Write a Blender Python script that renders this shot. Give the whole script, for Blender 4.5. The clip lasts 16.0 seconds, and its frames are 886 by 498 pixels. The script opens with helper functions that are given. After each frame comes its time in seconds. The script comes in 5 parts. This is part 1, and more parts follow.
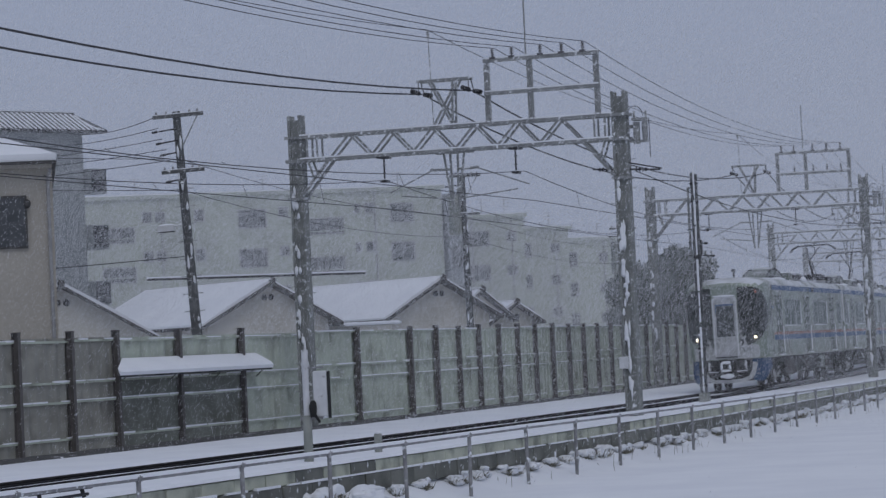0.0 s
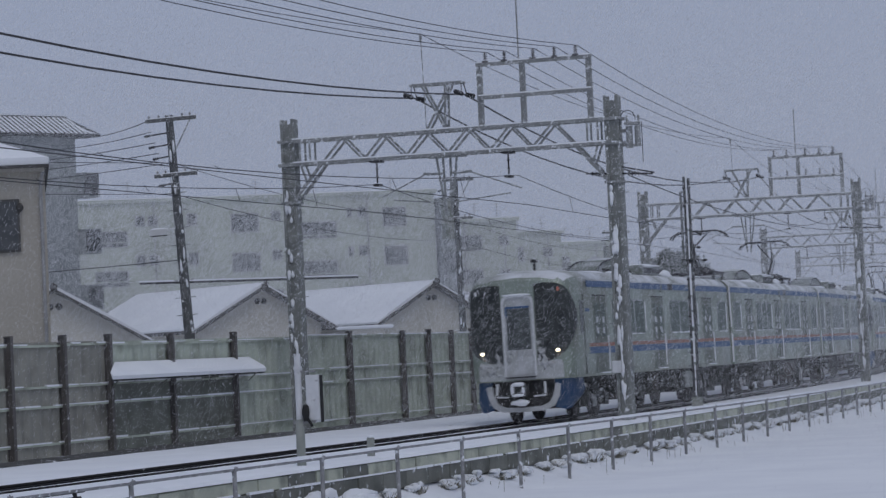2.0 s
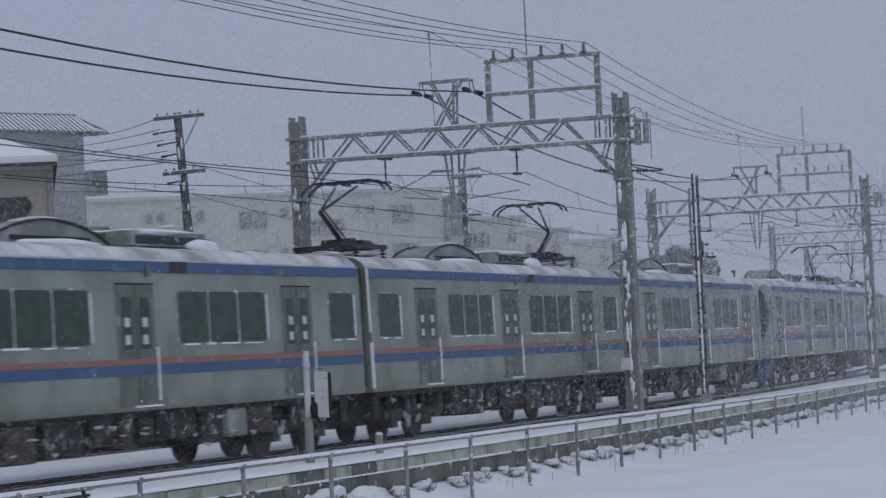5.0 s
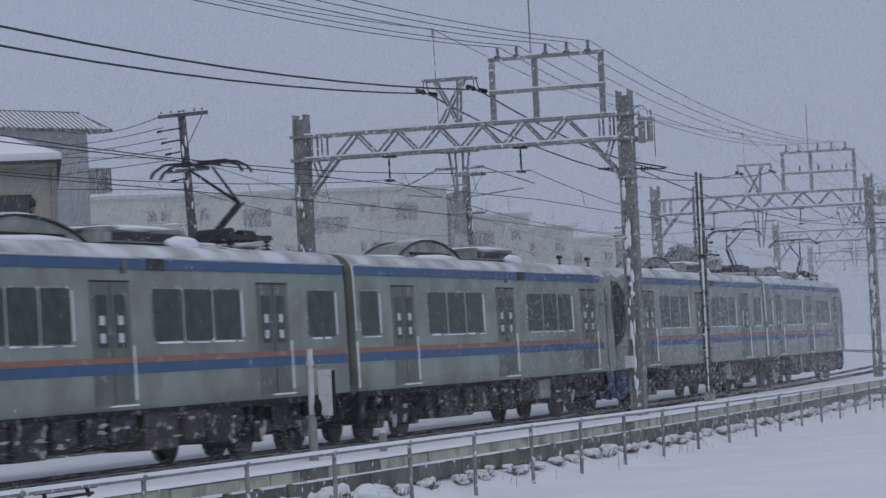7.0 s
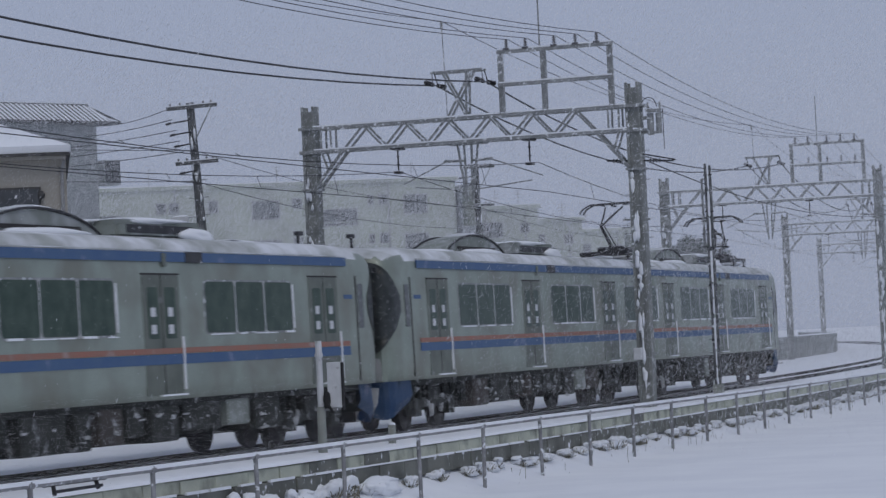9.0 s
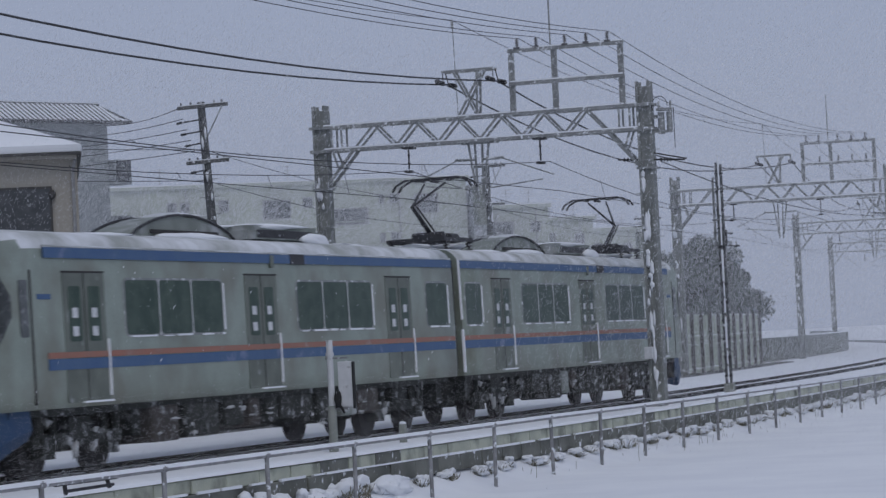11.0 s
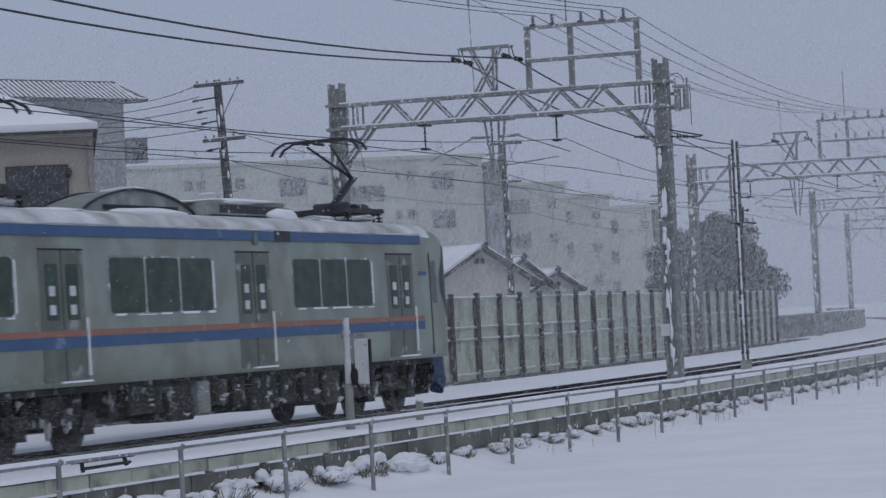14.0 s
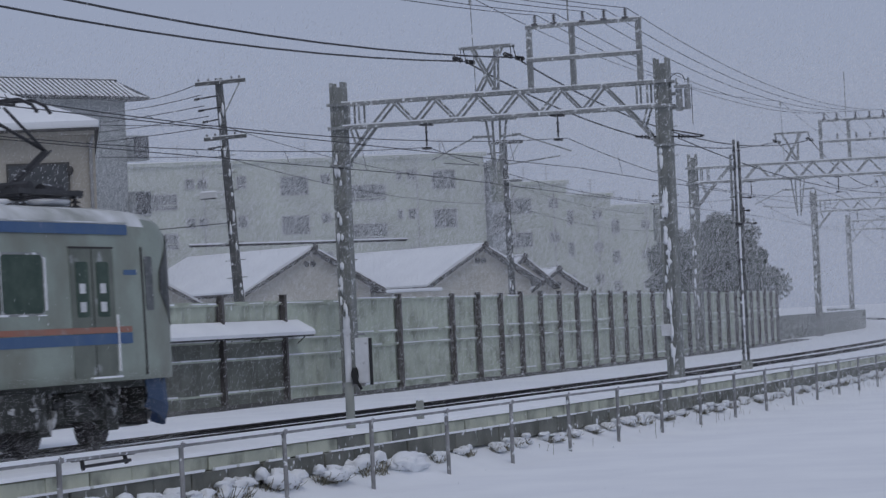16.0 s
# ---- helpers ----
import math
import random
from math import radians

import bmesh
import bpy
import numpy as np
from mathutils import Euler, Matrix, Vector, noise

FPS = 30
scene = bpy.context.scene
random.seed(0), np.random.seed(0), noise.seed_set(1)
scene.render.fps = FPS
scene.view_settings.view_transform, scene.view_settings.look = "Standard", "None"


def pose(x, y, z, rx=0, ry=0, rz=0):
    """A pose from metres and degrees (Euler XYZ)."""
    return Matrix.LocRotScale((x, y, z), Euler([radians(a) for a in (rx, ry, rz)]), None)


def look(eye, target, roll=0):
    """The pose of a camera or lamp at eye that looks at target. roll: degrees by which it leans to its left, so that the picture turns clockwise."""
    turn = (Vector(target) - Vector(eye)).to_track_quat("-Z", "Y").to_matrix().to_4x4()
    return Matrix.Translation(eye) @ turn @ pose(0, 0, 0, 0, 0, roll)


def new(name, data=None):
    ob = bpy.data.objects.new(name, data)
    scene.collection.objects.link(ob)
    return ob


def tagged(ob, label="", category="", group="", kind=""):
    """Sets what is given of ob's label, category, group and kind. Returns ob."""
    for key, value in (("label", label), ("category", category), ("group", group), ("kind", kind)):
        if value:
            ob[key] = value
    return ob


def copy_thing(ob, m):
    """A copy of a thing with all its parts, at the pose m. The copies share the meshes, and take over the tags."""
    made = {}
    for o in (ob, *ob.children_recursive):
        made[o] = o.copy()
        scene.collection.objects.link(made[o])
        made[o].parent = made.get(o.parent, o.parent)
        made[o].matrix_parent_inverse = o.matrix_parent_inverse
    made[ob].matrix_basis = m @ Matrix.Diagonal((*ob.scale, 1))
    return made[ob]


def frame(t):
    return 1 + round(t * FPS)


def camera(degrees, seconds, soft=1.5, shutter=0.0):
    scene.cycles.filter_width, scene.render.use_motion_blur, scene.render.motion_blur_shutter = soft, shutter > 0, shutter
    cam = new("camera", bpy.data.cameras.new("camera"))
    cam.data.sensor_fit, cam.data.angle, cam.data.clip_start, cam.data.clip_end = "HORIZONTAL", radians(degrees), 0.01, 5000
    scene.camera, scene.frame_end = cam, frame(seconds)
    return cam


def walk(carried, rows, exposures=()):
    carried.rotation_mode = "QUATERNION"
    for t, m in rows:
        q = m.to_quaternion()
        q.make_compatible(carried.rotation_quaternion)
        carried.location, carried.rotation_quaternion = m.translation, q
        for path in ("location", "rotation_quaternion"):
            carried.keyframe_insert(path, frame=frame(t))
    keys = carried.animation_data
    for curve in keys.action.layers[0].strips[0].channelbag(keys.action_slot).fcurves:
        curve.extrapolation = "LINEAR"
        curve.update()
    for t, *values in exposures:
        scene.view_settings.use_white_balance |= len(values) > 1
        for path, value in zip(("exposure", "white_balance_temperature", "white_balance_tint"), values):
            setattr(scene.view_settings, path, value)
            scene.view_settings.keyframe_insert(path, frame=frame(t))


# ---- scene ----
# Camera: held by hand at one spot, a long lens, small turns only.
EYE = (0.0, 0.0, 1.749)
cam = camera(17.93, 16.0, soft=1.4, shutter=0.4)
TURNS = [  # seconds, yaw to the left, pitch up, lean to the right
    (0.0, 18.537, 2.094, 2.719), (0.5, 18.444, 2.138, 2.627), (1.0, 18.433, 2.054, 2.724), (1.5, 18.378, 2.081, 2.701),
    (2.0, 18.385, 2.169, 2.694), (2.5, 18.394, 2.141, 2.680), (3.0, 18.345, 2.102, 2.731), (3.5, 18.487, 2.059, 2.730),
    (4.0, 18.504, 2.104, 2.753), (6.3, 18.645, 2.125, 2.720), (6.5, 18.627, 2.093, 2.751), (7.0, 18.640, 2.083, 2.695),
    (7.5, 18.594, 1.995, 2.694), (8.0, 18.780, 2.097, 2.656), (8.5, 18.881, 1.961, 2.739), (9.0, 18.827, 1.930, 2.720),
    (9.2, 18.848, 1.885, 2.760), (11.5, 19.064, 1.925, 2.748), (12.0, 19.040, 1.873, 2.732), (12.5, 18.983, 1.998, 2.738),
    (13.0, 18.912, 1.894, 2.835), (13.5, 19.177, 1.714, 2.793), (14.0, 19.404, 1.479, 2.820), (14.5, 19.386, 1.480, 2.811),
    (15.0, 19.340, 1.336, 2.813), (15.5, 19.373, 1.328, 2.781), (16.0, 19.424, 1.462, 2.623)]


def aim(yaw, pitch, lean):
    y, p = radians(yaw), radians(pitch)
    way = Vector((-math.sin(y) * math.cos(p), math.cos(y) * math.cos(p), math.sin(p)))
    return look(EYE, Vector(EYE) + way, -lean)


walk(cam, [(t, aim(yaw, pitch, lean)) for t, yaw, pitch, lean in TURNS], exposures=[(0.0, -0.10), (3.0, -0.02), (7.0, 0.05), (12.5, 0.05), (16.0, 0.0)])

# ---- light: an overcast sky heavy with snow, a wide weak sun behind it ----
world = bpy.data.worlds.new("world")
scene.world = world
world.use_nodes = True
wn, wl = world.node_tree.nodes, world.node_tree.links
wn.clear()
sky = wn.new("ShaderNodeTexSky")
sky.sky_type = "NISHITA"
sky.sun_disc = False
sky.sun_elevation, sky.sun_rotation = radians(38), radians(150)
sky_bg = wn.new("ShaderNodeBackground")
sky_bg.inputs["Strength"].default_value = 0.05
wl.new(sky.outputs[0], sky_bg.inputs["Color"])
cloud_bg = wn.new("ShaderNodeBackground")
cloud_bg.inputs["Color"].default_value = (0.300, 0.344, 0.472, 1)
cloud_bg.inputs["Strength"].default_value = 1.0
cloud_mix = wn.new("ShaderNodeMixShader")
cloud_mix.inputs[0].default_value = 0.93
world_out = wn.new("ShaderNodeOutputWorld")
wl.new(sky_bg.outputs[0], cloud_mix.inputs[1])
wl.new(cloud_bg.outputs[0], cloud_mix.inputs[2])
wl.new(cloud_mix.outputs[0], world_out.inputs[0])
sun = new("sun", bpy.data.lights.new("sun", "SUN"))
sun.data.energy, sun.data.angle, sun.data.color = 0.60, radians(40), (1.0, 0.97, 0.93)
sun.matrix_world = look((0, 0, 60), (-25, 35, 0))


# ---- materials ----
def material(name, base, other=None, rough=0.7, metal=0.0, scale=4.0, fine=60.0, bump=0.1, spot=None, spot_amount=0.0, spot_scale=6.0, spec=0.5, spot_soft=0.04):
    """base and other blend in broad patches, a finer grain on top; spot lays a third colour in patches of its own."""
    m = bpy.data.materials.new(name)
    m.use_nodes = True
    n, l = m.node_tree.nodes, m.node_tree.links
    b = n["Principled BSDF"]
    b.inputs["Roughness"].default_value, b.inputs["Metallic"].default_value = rough, metal
    b.inputs["Specular IOR Level"].default_value = spec
    tc = n.new("ShaderNodeTexCoord")
    broad = n.new("ShaderNodeTexNoise")
    broad.inputs["Scale"].default_value, broad.inputs["Detail"].default_value = scale, 5
    grain = n.new("ShaderNodeTexNoise")
    grain.inputs["Scale"].default_value, grain.inputs["Detail"].default_value = fine, 3
    info = n.new("ShaderNodeObjectInfo")  # each piece takes its own stretch of the pattern
    shift = n.new("ShaderNodeMath")
    shift.operation = "MULTIPLY"
    shift.inputs[1].default_value = 53.0
    l.new(info.outputs["Random"], shift.inputs[0])
    own = n.new("ShaderNodeVectorMath")
    l.new(tc.outputs["Object"], own.inputs[0])
    l.new(shift.outputs[0], own.inputs[1])
    for t in (broad, grain):
        l.new(own.outputs[0], t.inputs["Vector"])
    other = other or tuple(c * 0.75 for c in base)
    mix = n.new("ShaderNodeMix")
    mix.data_type = "RGBA"
    mix.inputs[6].default_value, mix.inputs[7].default_value = (*base, 1), (*other, 1)
    ramp = n.new("ShaderNodeValToRGB")
    ramp.color_ramp.elements[0].position, ramp.color_ramp.elements[1].position = 0.35, 0.65
    l.new(broad.outputs[0], ramp.inputs[0])
    l.new(ramp.outputs[0], mix.inputs[0])
    last = mix.outputs[2]
    g = n.new("ShaderNodeMix")
    g.data_type, g.blend_type = "RGBA", "OVERLAY"
    g.inputs[0].default_value = 0.18
    l.new(last, g.inputs[6])
    l.new(grain.outputs[0], g.inputs[7])
    last = g.outputs[2]
    if spot:
        sn = n.new("ShaderNodeTexNoise")
        sn.inputs["Scale"].default_value, sn.inputs["Detail"].default_value = spot_scale, 6
        l.new(own.outputs[0], sn.inputs["Vector"])
        sr = n.new("ShaderNodeValToRGB")
        edge = 0.72 - 0.4 * spot_amount
        sr.color_ramp.elements[0].position, sr.color_ramp.elements[1].position = edge - spot_soft, edge + spot_soft
        l.new(sn.outputs[0], sr.inputs[0])
        sm = n.new("ShaderNodeMix")
        sm.data_type = "RGBA"
        sm.inputs[7].default_value = (*spot, 1)
        l.new(sr.outputs[0], sm.inputs[0])
        l.new(last, sm.inputs[6])
        last = sm.outputs[2]
    l.new(last, b.inputs["Base Color"])
    if bump:
        bn = n.new("ShaderNodeBump")
        bn.inputs["Strength"].default_value, bn.inputs["Distance"].default_value = bump, 0.02
        l.new(grain.outputs[0], bn.inputs["Height"])
        l.new(bn.outputs[0], b.inputs["Normal"])
    return m


WHITE = (0.82, 0.84, 0.87)
SNOW = material("snow", (0.87, 0.89, 0.915), (0.81, 0.83, 0.865), rough=0.85, scale=0.6, fine=25, bump=0.35, spec=0.2)
BALLAST = material("ballast", (0.032, 0.033, 0.035), (0.02, 0.02, 0.022), rough=0.95, fine=30, bump=0.6, spec=0.1)
RAIL = material("rail_steel", (0.03, 0.029, 0.03), (0.05, 0.047, 0.047), rough=0.75, metal=0.1, spec=0.2)
CONCRETE = material("concrete", (0.34, 0.35, 0.32), (0.22, 0.24, 0.22), rough=0.9, scale=2, bump=0.3)
BLOCK = material("retaining_concrete", (0.55, 0.57, 0.46), (0.42, 0.44, 0.36), rough=0.9, scale=1.1, bump=0.5, spot=(0.17, 0.18, 0.15), spot_amount=0.3, spot_scale=1.3, spot_soft=0.1)
# darker concrete: the whole lower course and a few upper blocks
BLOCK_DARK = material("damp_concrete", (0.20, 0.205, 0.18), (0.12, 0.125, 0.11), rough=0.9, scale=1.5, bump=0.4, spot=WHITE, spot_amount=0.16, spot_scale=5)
TROUGH = material("bare_ballast", (0.095, 0.094, 0.092), (0.06, 0.06, 0.06), rough=0.95, fine=30, bump=0.6, spot=WHITE, spot_amount=0.12, spot_scale=2.5)
MAST = material("mast_concrete", (0.25, 0.26, 0.245), (0.18, 0.19, 0.185), rough=0.85, scale=3, spot=WHITE, spot_amount=0.16, spot_scale=7)
STEEL = material("galvanised_steel", (0.32, 0.33, 0.325), (0.22, 0.23, 0.23), rough=0.6, metal=0.25, scale=4, spot=WHITE, spot_amount=0.24, spot_scale=9)
DARK_STEEL = material("dark_steel", (0.055, 0.055, 0.06), (0.03, 0.03, 0.033), rough=0.6, metal=0.3, spot=WHITE, spot_amount=0.08, spot_scale=9)
PORCELAIN = material("insulator_porcelain", (0.16, 0.16, 0.17), (0.1, 0.1, 0.11), rough=0.3)
WIRE = material("wire", (0.035, 0.035, 0.04), rough=0.6, bump=0)
PANEL = material("wall_panel", (0.515, 0.565, 0.47), (0.43, 0.47, 0.395), rough=0.8, scale=1.2, spot=(0.28, 0.30, 0.245), spot_amount=0.3, spot_scale=1.3, spot_soft=0.1)
PANEL_OLD = material("weathered_wall_panel", (0.33, 0.325, 0.285), (0.26, 0.258, 0.23), rough=0.85, scale=1.2, spot=(0.18, 0.175, 0.155), spot_amount=0.32, spot_scale=1.3, spot_soft=0.1)
# dark panel tone: paints the shade under the lean-to; also low wall and struts
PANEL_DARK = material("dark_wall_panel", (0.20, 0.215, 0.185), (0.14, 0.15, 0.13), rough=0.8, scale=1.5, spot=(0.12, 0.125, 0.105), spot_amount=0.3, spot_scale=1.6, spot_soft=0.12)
FROST = material("frosted_body", (0.33, 0.345, 0.325), (0.39, 0.40, 0.39), rough=0.7, metal=0.1, scale=2.5, spot=(0.6, 0.61, 0.63), spot_amount=0.42, spot_scale=1.8, spot_soft=0.2)
POWDER = material("blown_powder", (0.56, 0.57, 0.585), (0.46, 0.47, 0.475), rough=0.85, scale=3, bump=0.3, spec=0.2, spot=(0.34, 0.35, 0.34), spot_amount=0.3, spot_scale=3.5, spot_soft=0.2)
POST = material("brown_post", (0.092, 0.085, 0.082), (0.13, 0.122, 0.118), rough=0.75, scale=5, spot=WHITE, spot_amount=0.06, spot_scale=8)
FENCE = material("fence_steel", (0.33, 0.33, 0.335), (0.20, 0.20, 0.205), rough=0.6, metal=0.2, spot=WHITE, spot_amount=0.2, spot_scale=9)
WHITE_PAINT = material("white_paint", (0.66, 0.67, 0.68), (0.56, 0.57, 0.58), rough=0.6, spot=(0.3, 0.3, 0.3), spot_amount=0.1)
BODY = material("stainless_body", (0.318, 0.364, 0.312), (0.262, 0.302, 0.255), rough=0.42, metal=0.45, scale=1.3, fine=40, bump=0.03, spot=(0.212, 0.222, 0.18), spot_amount=0.4, spot_scale=0.9, spot_soft=0.12)
ROOF = material("train_roof", (0.40, 0.42, 0.40), (0.32, 0.335, 0.32), rough=0.8, scale=2, spot=(0.72, 0.74, 0.77), spot_amount=0.58, spot_scale=1.1, spot_soft=0.14)
SHROUD = material("roof_shroud", (0.25, 0.275, 0.25), (0.19, 0.21, 0.19), rough=0.75, scale=2, spot=(0.5, 0.51, 0.53), spot_amount=0.2, spot_scale=1.5, spot_soft=0.14)
BLUE = material("blue_stripe", (0.032, 0.09, 0.21), (0.05, 0.11, 0.215), rough=0.5, scale=2, spot=(0.16, 0.2, 0.33), spot_amount=0.15, spot_scale=2)
RED = material("red_stripe", (0.32, 0.125, 0.08), (0.28, 0.14, 0.10), rough=0.5, scale=2, spot=(0.36, 0.25, 0.22), spot_amount=0.2, spot_scale=2)
DOOR = material("train_door", (0.165, 0.185, 0.152), (0.118, 0.134, 0.11), rough=0.5, metal=0.3, scale=2.5, spot=(0.33, 0.35, 0.34), spot_amount=0.14, spot_scale=3)
SEAM = material("dark_seam", (0.028, 0.027, 0.027), (0.045, 0.043, 0.042), rough=0.85, scale=3)
TRAIN_GLASS = material("train_glass", (0.034, 0.060, 0.046), (0.062, 0.092, 0.072), rough=0.3, scale=3.5, bump=0.0, spec=0.12, spot=(0.5, 0.52, 0.52), spot_amount=0.02, spot_scale=25)
CAB_GLASS = material("cab_glass", (0.045, 0.053, 0.053), (0.095, 0.105, 0.105), rough=0.3, scale=4, bump=0.0, spot=(0.35, 0.36, 0.37), spot_amount=0.14, spot_scale=11, spot_soft=0.1)
UNDER = material("underframe", (0.046, 0.049, 0.045), (0.026, 0.028, 0.026), rough=0.85, scale=3, spec=0.3, spot=(0.40, 0.41, 0.42), spot_amount=0.16, spot_scale=5, spot_soft=0.07)
RUST = material("rusty_box", (0.06, 0.052, 0.046), (0.045, 0.04, 0.037), rough=0.85, scale=3, spot=(0.4, 0.41, 0.42), spot_amount=0.15, spot_scale=6, spot_soft=0.09)
BEIGE = material("beige_siding", (0.42, 0.395, 0.345), (0.39, 0.365, 0.32), rough=0.85, scale=0.8, fine=20)
APART = material("apartment_plaster", (0.475, 0.51, 0.435), (0.41, 0.44, 0.375), rough=0.9, scale=0.25, fine=6, spot=(0.345, 0.365, 0.32), spot_amount=0.3, spot_scale=0.35, spot_soft=0.12)
APART_B = material("grey_plaster", (0.29, 0.31, 0.31), (0.24, 0.26, 0.265), rough=0.9, scale=0.3, fine=6)
WINDOW = material("dark_window", (0.06, 0.065, 0.07), (0.09, 0.095, 0.1), rough=0.25, bump=0)
FAR_WINDOW = material("far_window", (0.085, 0.095, 0.095), (0.15, 0.155, 0.155), rough=0.45, scale=0.5, bump=0)
FRAME = material("window_frame", (0.35, 0.35, 0.35), rough=0.6)
DARK_BOARD = material("dark_boarding", (0.11, 0.105, 0.10), (0.07, 0.068, 0.066), rough=0.85, scale=1.5)
PLASTER = material("house_plaster", (0.52, 0.50, 0.45), (0.45, 0.435, 0.39), rough=0.9, scale=0.8)
EAVE = material("dark_eave", (0.06, 0.058, 0.058), (0.09, 0.088, 0.085), rough=0.8)
TILE = material("roof_tile", (0.055, 0.057, 0.062), (0.045, 0.047, 0.05), rough=0.7)
BARK = material("bark", (0.06, 0.05, 0.042), (0.035, 0.03, 0.026), rough=0.95)
POLE = material("pole_concrete", (0.13, 0.135, 0.135), (0.09, 0.095, 0.098), rough=0.85, scale=3, spot=WHITE, spot_amount=0.14, spot_scale=7)
LEAF = material("evergreen_leaf", (0.14, 0.16, 0.14), (0.11, 0.13, 0.115), rough=0.8, scale=1.2)
GRASS = material("dry_grass", (0.22, 0.205, 0.15), (0.13, 0.125, 0.095), rough=0.95)
BLACK = material("black_rubber", (0.022, 0.022, 0.023), rough=0.9)
lamp_mat = bpy.data.materials.new("headlamp_glow")
lamp_mat.use_nodes = True
lamp_mat.node_tree.nodes["Principled BSDF"].inputs["Emission Color"].default_value = (1, 0.86, 0.6, 1)
lamp_mat.node_tree.nodes["Principled BSDF"].inputs["Emission Strength"].default_value = 4.0
sign_mat = bpy.data.materials.new("marker_glow")
sign_mat.use_nodes = True
sign_mat.node_tree.nodes["Principled BSDF"].inputs["Base Color"].default_value = (0.4, 0.12, 0.08, 1)
sign_mat.node_tree.nodes["Principled BSDF"].inputs["Emission Color"].default_value = (1, 0.3, 0.15, 1)
sign_mat.node_tree.nodes["Principled BSDF"].inputs["Emission Strength"].default_value = 0.06


# ---- geometry helpers ----
def link(name, bm, mat, parent=None, label=""):
    me = bpy.data.meshes.new(name)
    bm.to_mesh(me)
    bm.free()
    for m in (mat if isinstance(mat, (list, tuple)) else [mat]):
        me.materials.append(m)
    ob = new(name, me)
    if parent:
        ob.parent = parent
    if label:
        tagged(ob, label=label)
    return ob


def part(name, bm, mat, parent, label="", kind=""):
    return tagged(link(name, bm, mat, parent, label), kind=kind)


def again(ob, m, parent=None):
    """Another object on the same mesh."""
    o = new(ob.name.split(".")[0], ob.data)
    o.parent = parent or ob.parent
    o.matrix_basis = m
    return o


def box(bm, c, s, m=None):
    """A box of size s round c. Returns its vertices."""
    vs = bmesh.ops.create_cube(bm, size=1)["verts"]
    t = Matrix.Translation(c) @ Matrix.Diagonal((*s, 1))
    bmesh.ops.transform(bm, matrix=(m @ t) if m else t, verts=vs)
    return vs


def bevelled(c, s, r=0.02, seg=1):
    bm = bmesh.new()
    box(bm, c, s)
    bmesh.ops.bevel(bm, geom=bm.edges[:], offset=r, segments=seg, affect="EDGES")
    return bm


def bar(bm, p, q, w, h=None, n=4):
    """A bar from p to q: w wide, h high (n = 4), or round with radius w."""
    p, q = Vector(p), Vector(q)
    d = q - p
    m = Matrix.Translation((p + q) / 2) @ d.to_track_quat("Z", "X").to_matrix().to_4x4()
    if n == 4:
        box(bm, (0, 0, 0), (h or w, w, d.length), m)
    else:
        bmesh.ops.create_cone(bm, cap_ends=True, segments=n, radius1=w, radius2=h or w, depth=d.length, matrix=m)
    return bm


def lump(bm, c, s, seed, rough=0.25, sub=2):
    vs = bmesh.ops.create_icosphere(bm, subdivisions=sub, radius=1)["verts"]
    for v in vs:
        k = 1 + rough * noise.noise(v.co * 1.7 + Vector((seed * 3.1, seed * 1.7, seed)))
        v.co = Vector(c) + Vector((v.co.x * s[0] * k, v.co.y * s[1] * k, v.co.z * s[2] * k))
        for f in v.link_faces:
            f.smooth = True
    return vs


def thing(name, m, label, category, group="", kind=""):
    ob = new(name)
    ob.matrix_basis = m
    ob.empty_display_size = 0.1
    return tagged(ob, label, category, group, kind)


def sweep(bm, section, stations, closed=True, cap=True):
    """Skin rings: section(i) gives the ring at each station."""
    rings = [[bm.verts.new(p) for p in section(st)] for st in stations]
    n = len(rings[0])
    for a, b in zip(rings, rings[1:]):
        for i in range(n if closed else n - 1):
            bm.faces.new((a[i], a[(i + 1) % n], b[(i + 1) % n], b[i]))
    if cap and closed:
        bm.faces.new(rings[0][::-1])
        bm.faces.new(rings[-1])
    return bm


# ---- the line: a wide curve to the left. s runs along it, off to its right ----
CURVE, AXIS_X, AXIS_Y = 757.0, -20.195, 60.0


def line(s, off=0.0, z=0.0):
    a, r = (s - AXIS_Y) / CURVE, CURVE + off
    return Vector((AXIS_X - CURVE + r * math.cos(a), AXIS_Y + r * math.sin(a), z))


def line_pose(s, off=0.0, z=0.0, turn=0.0):
    p = line(s, off, z)
    return pose(p.x, p.y, p.z, 0, 0, math.degrees((s - AXIS_Y) / CURVE) + turn)


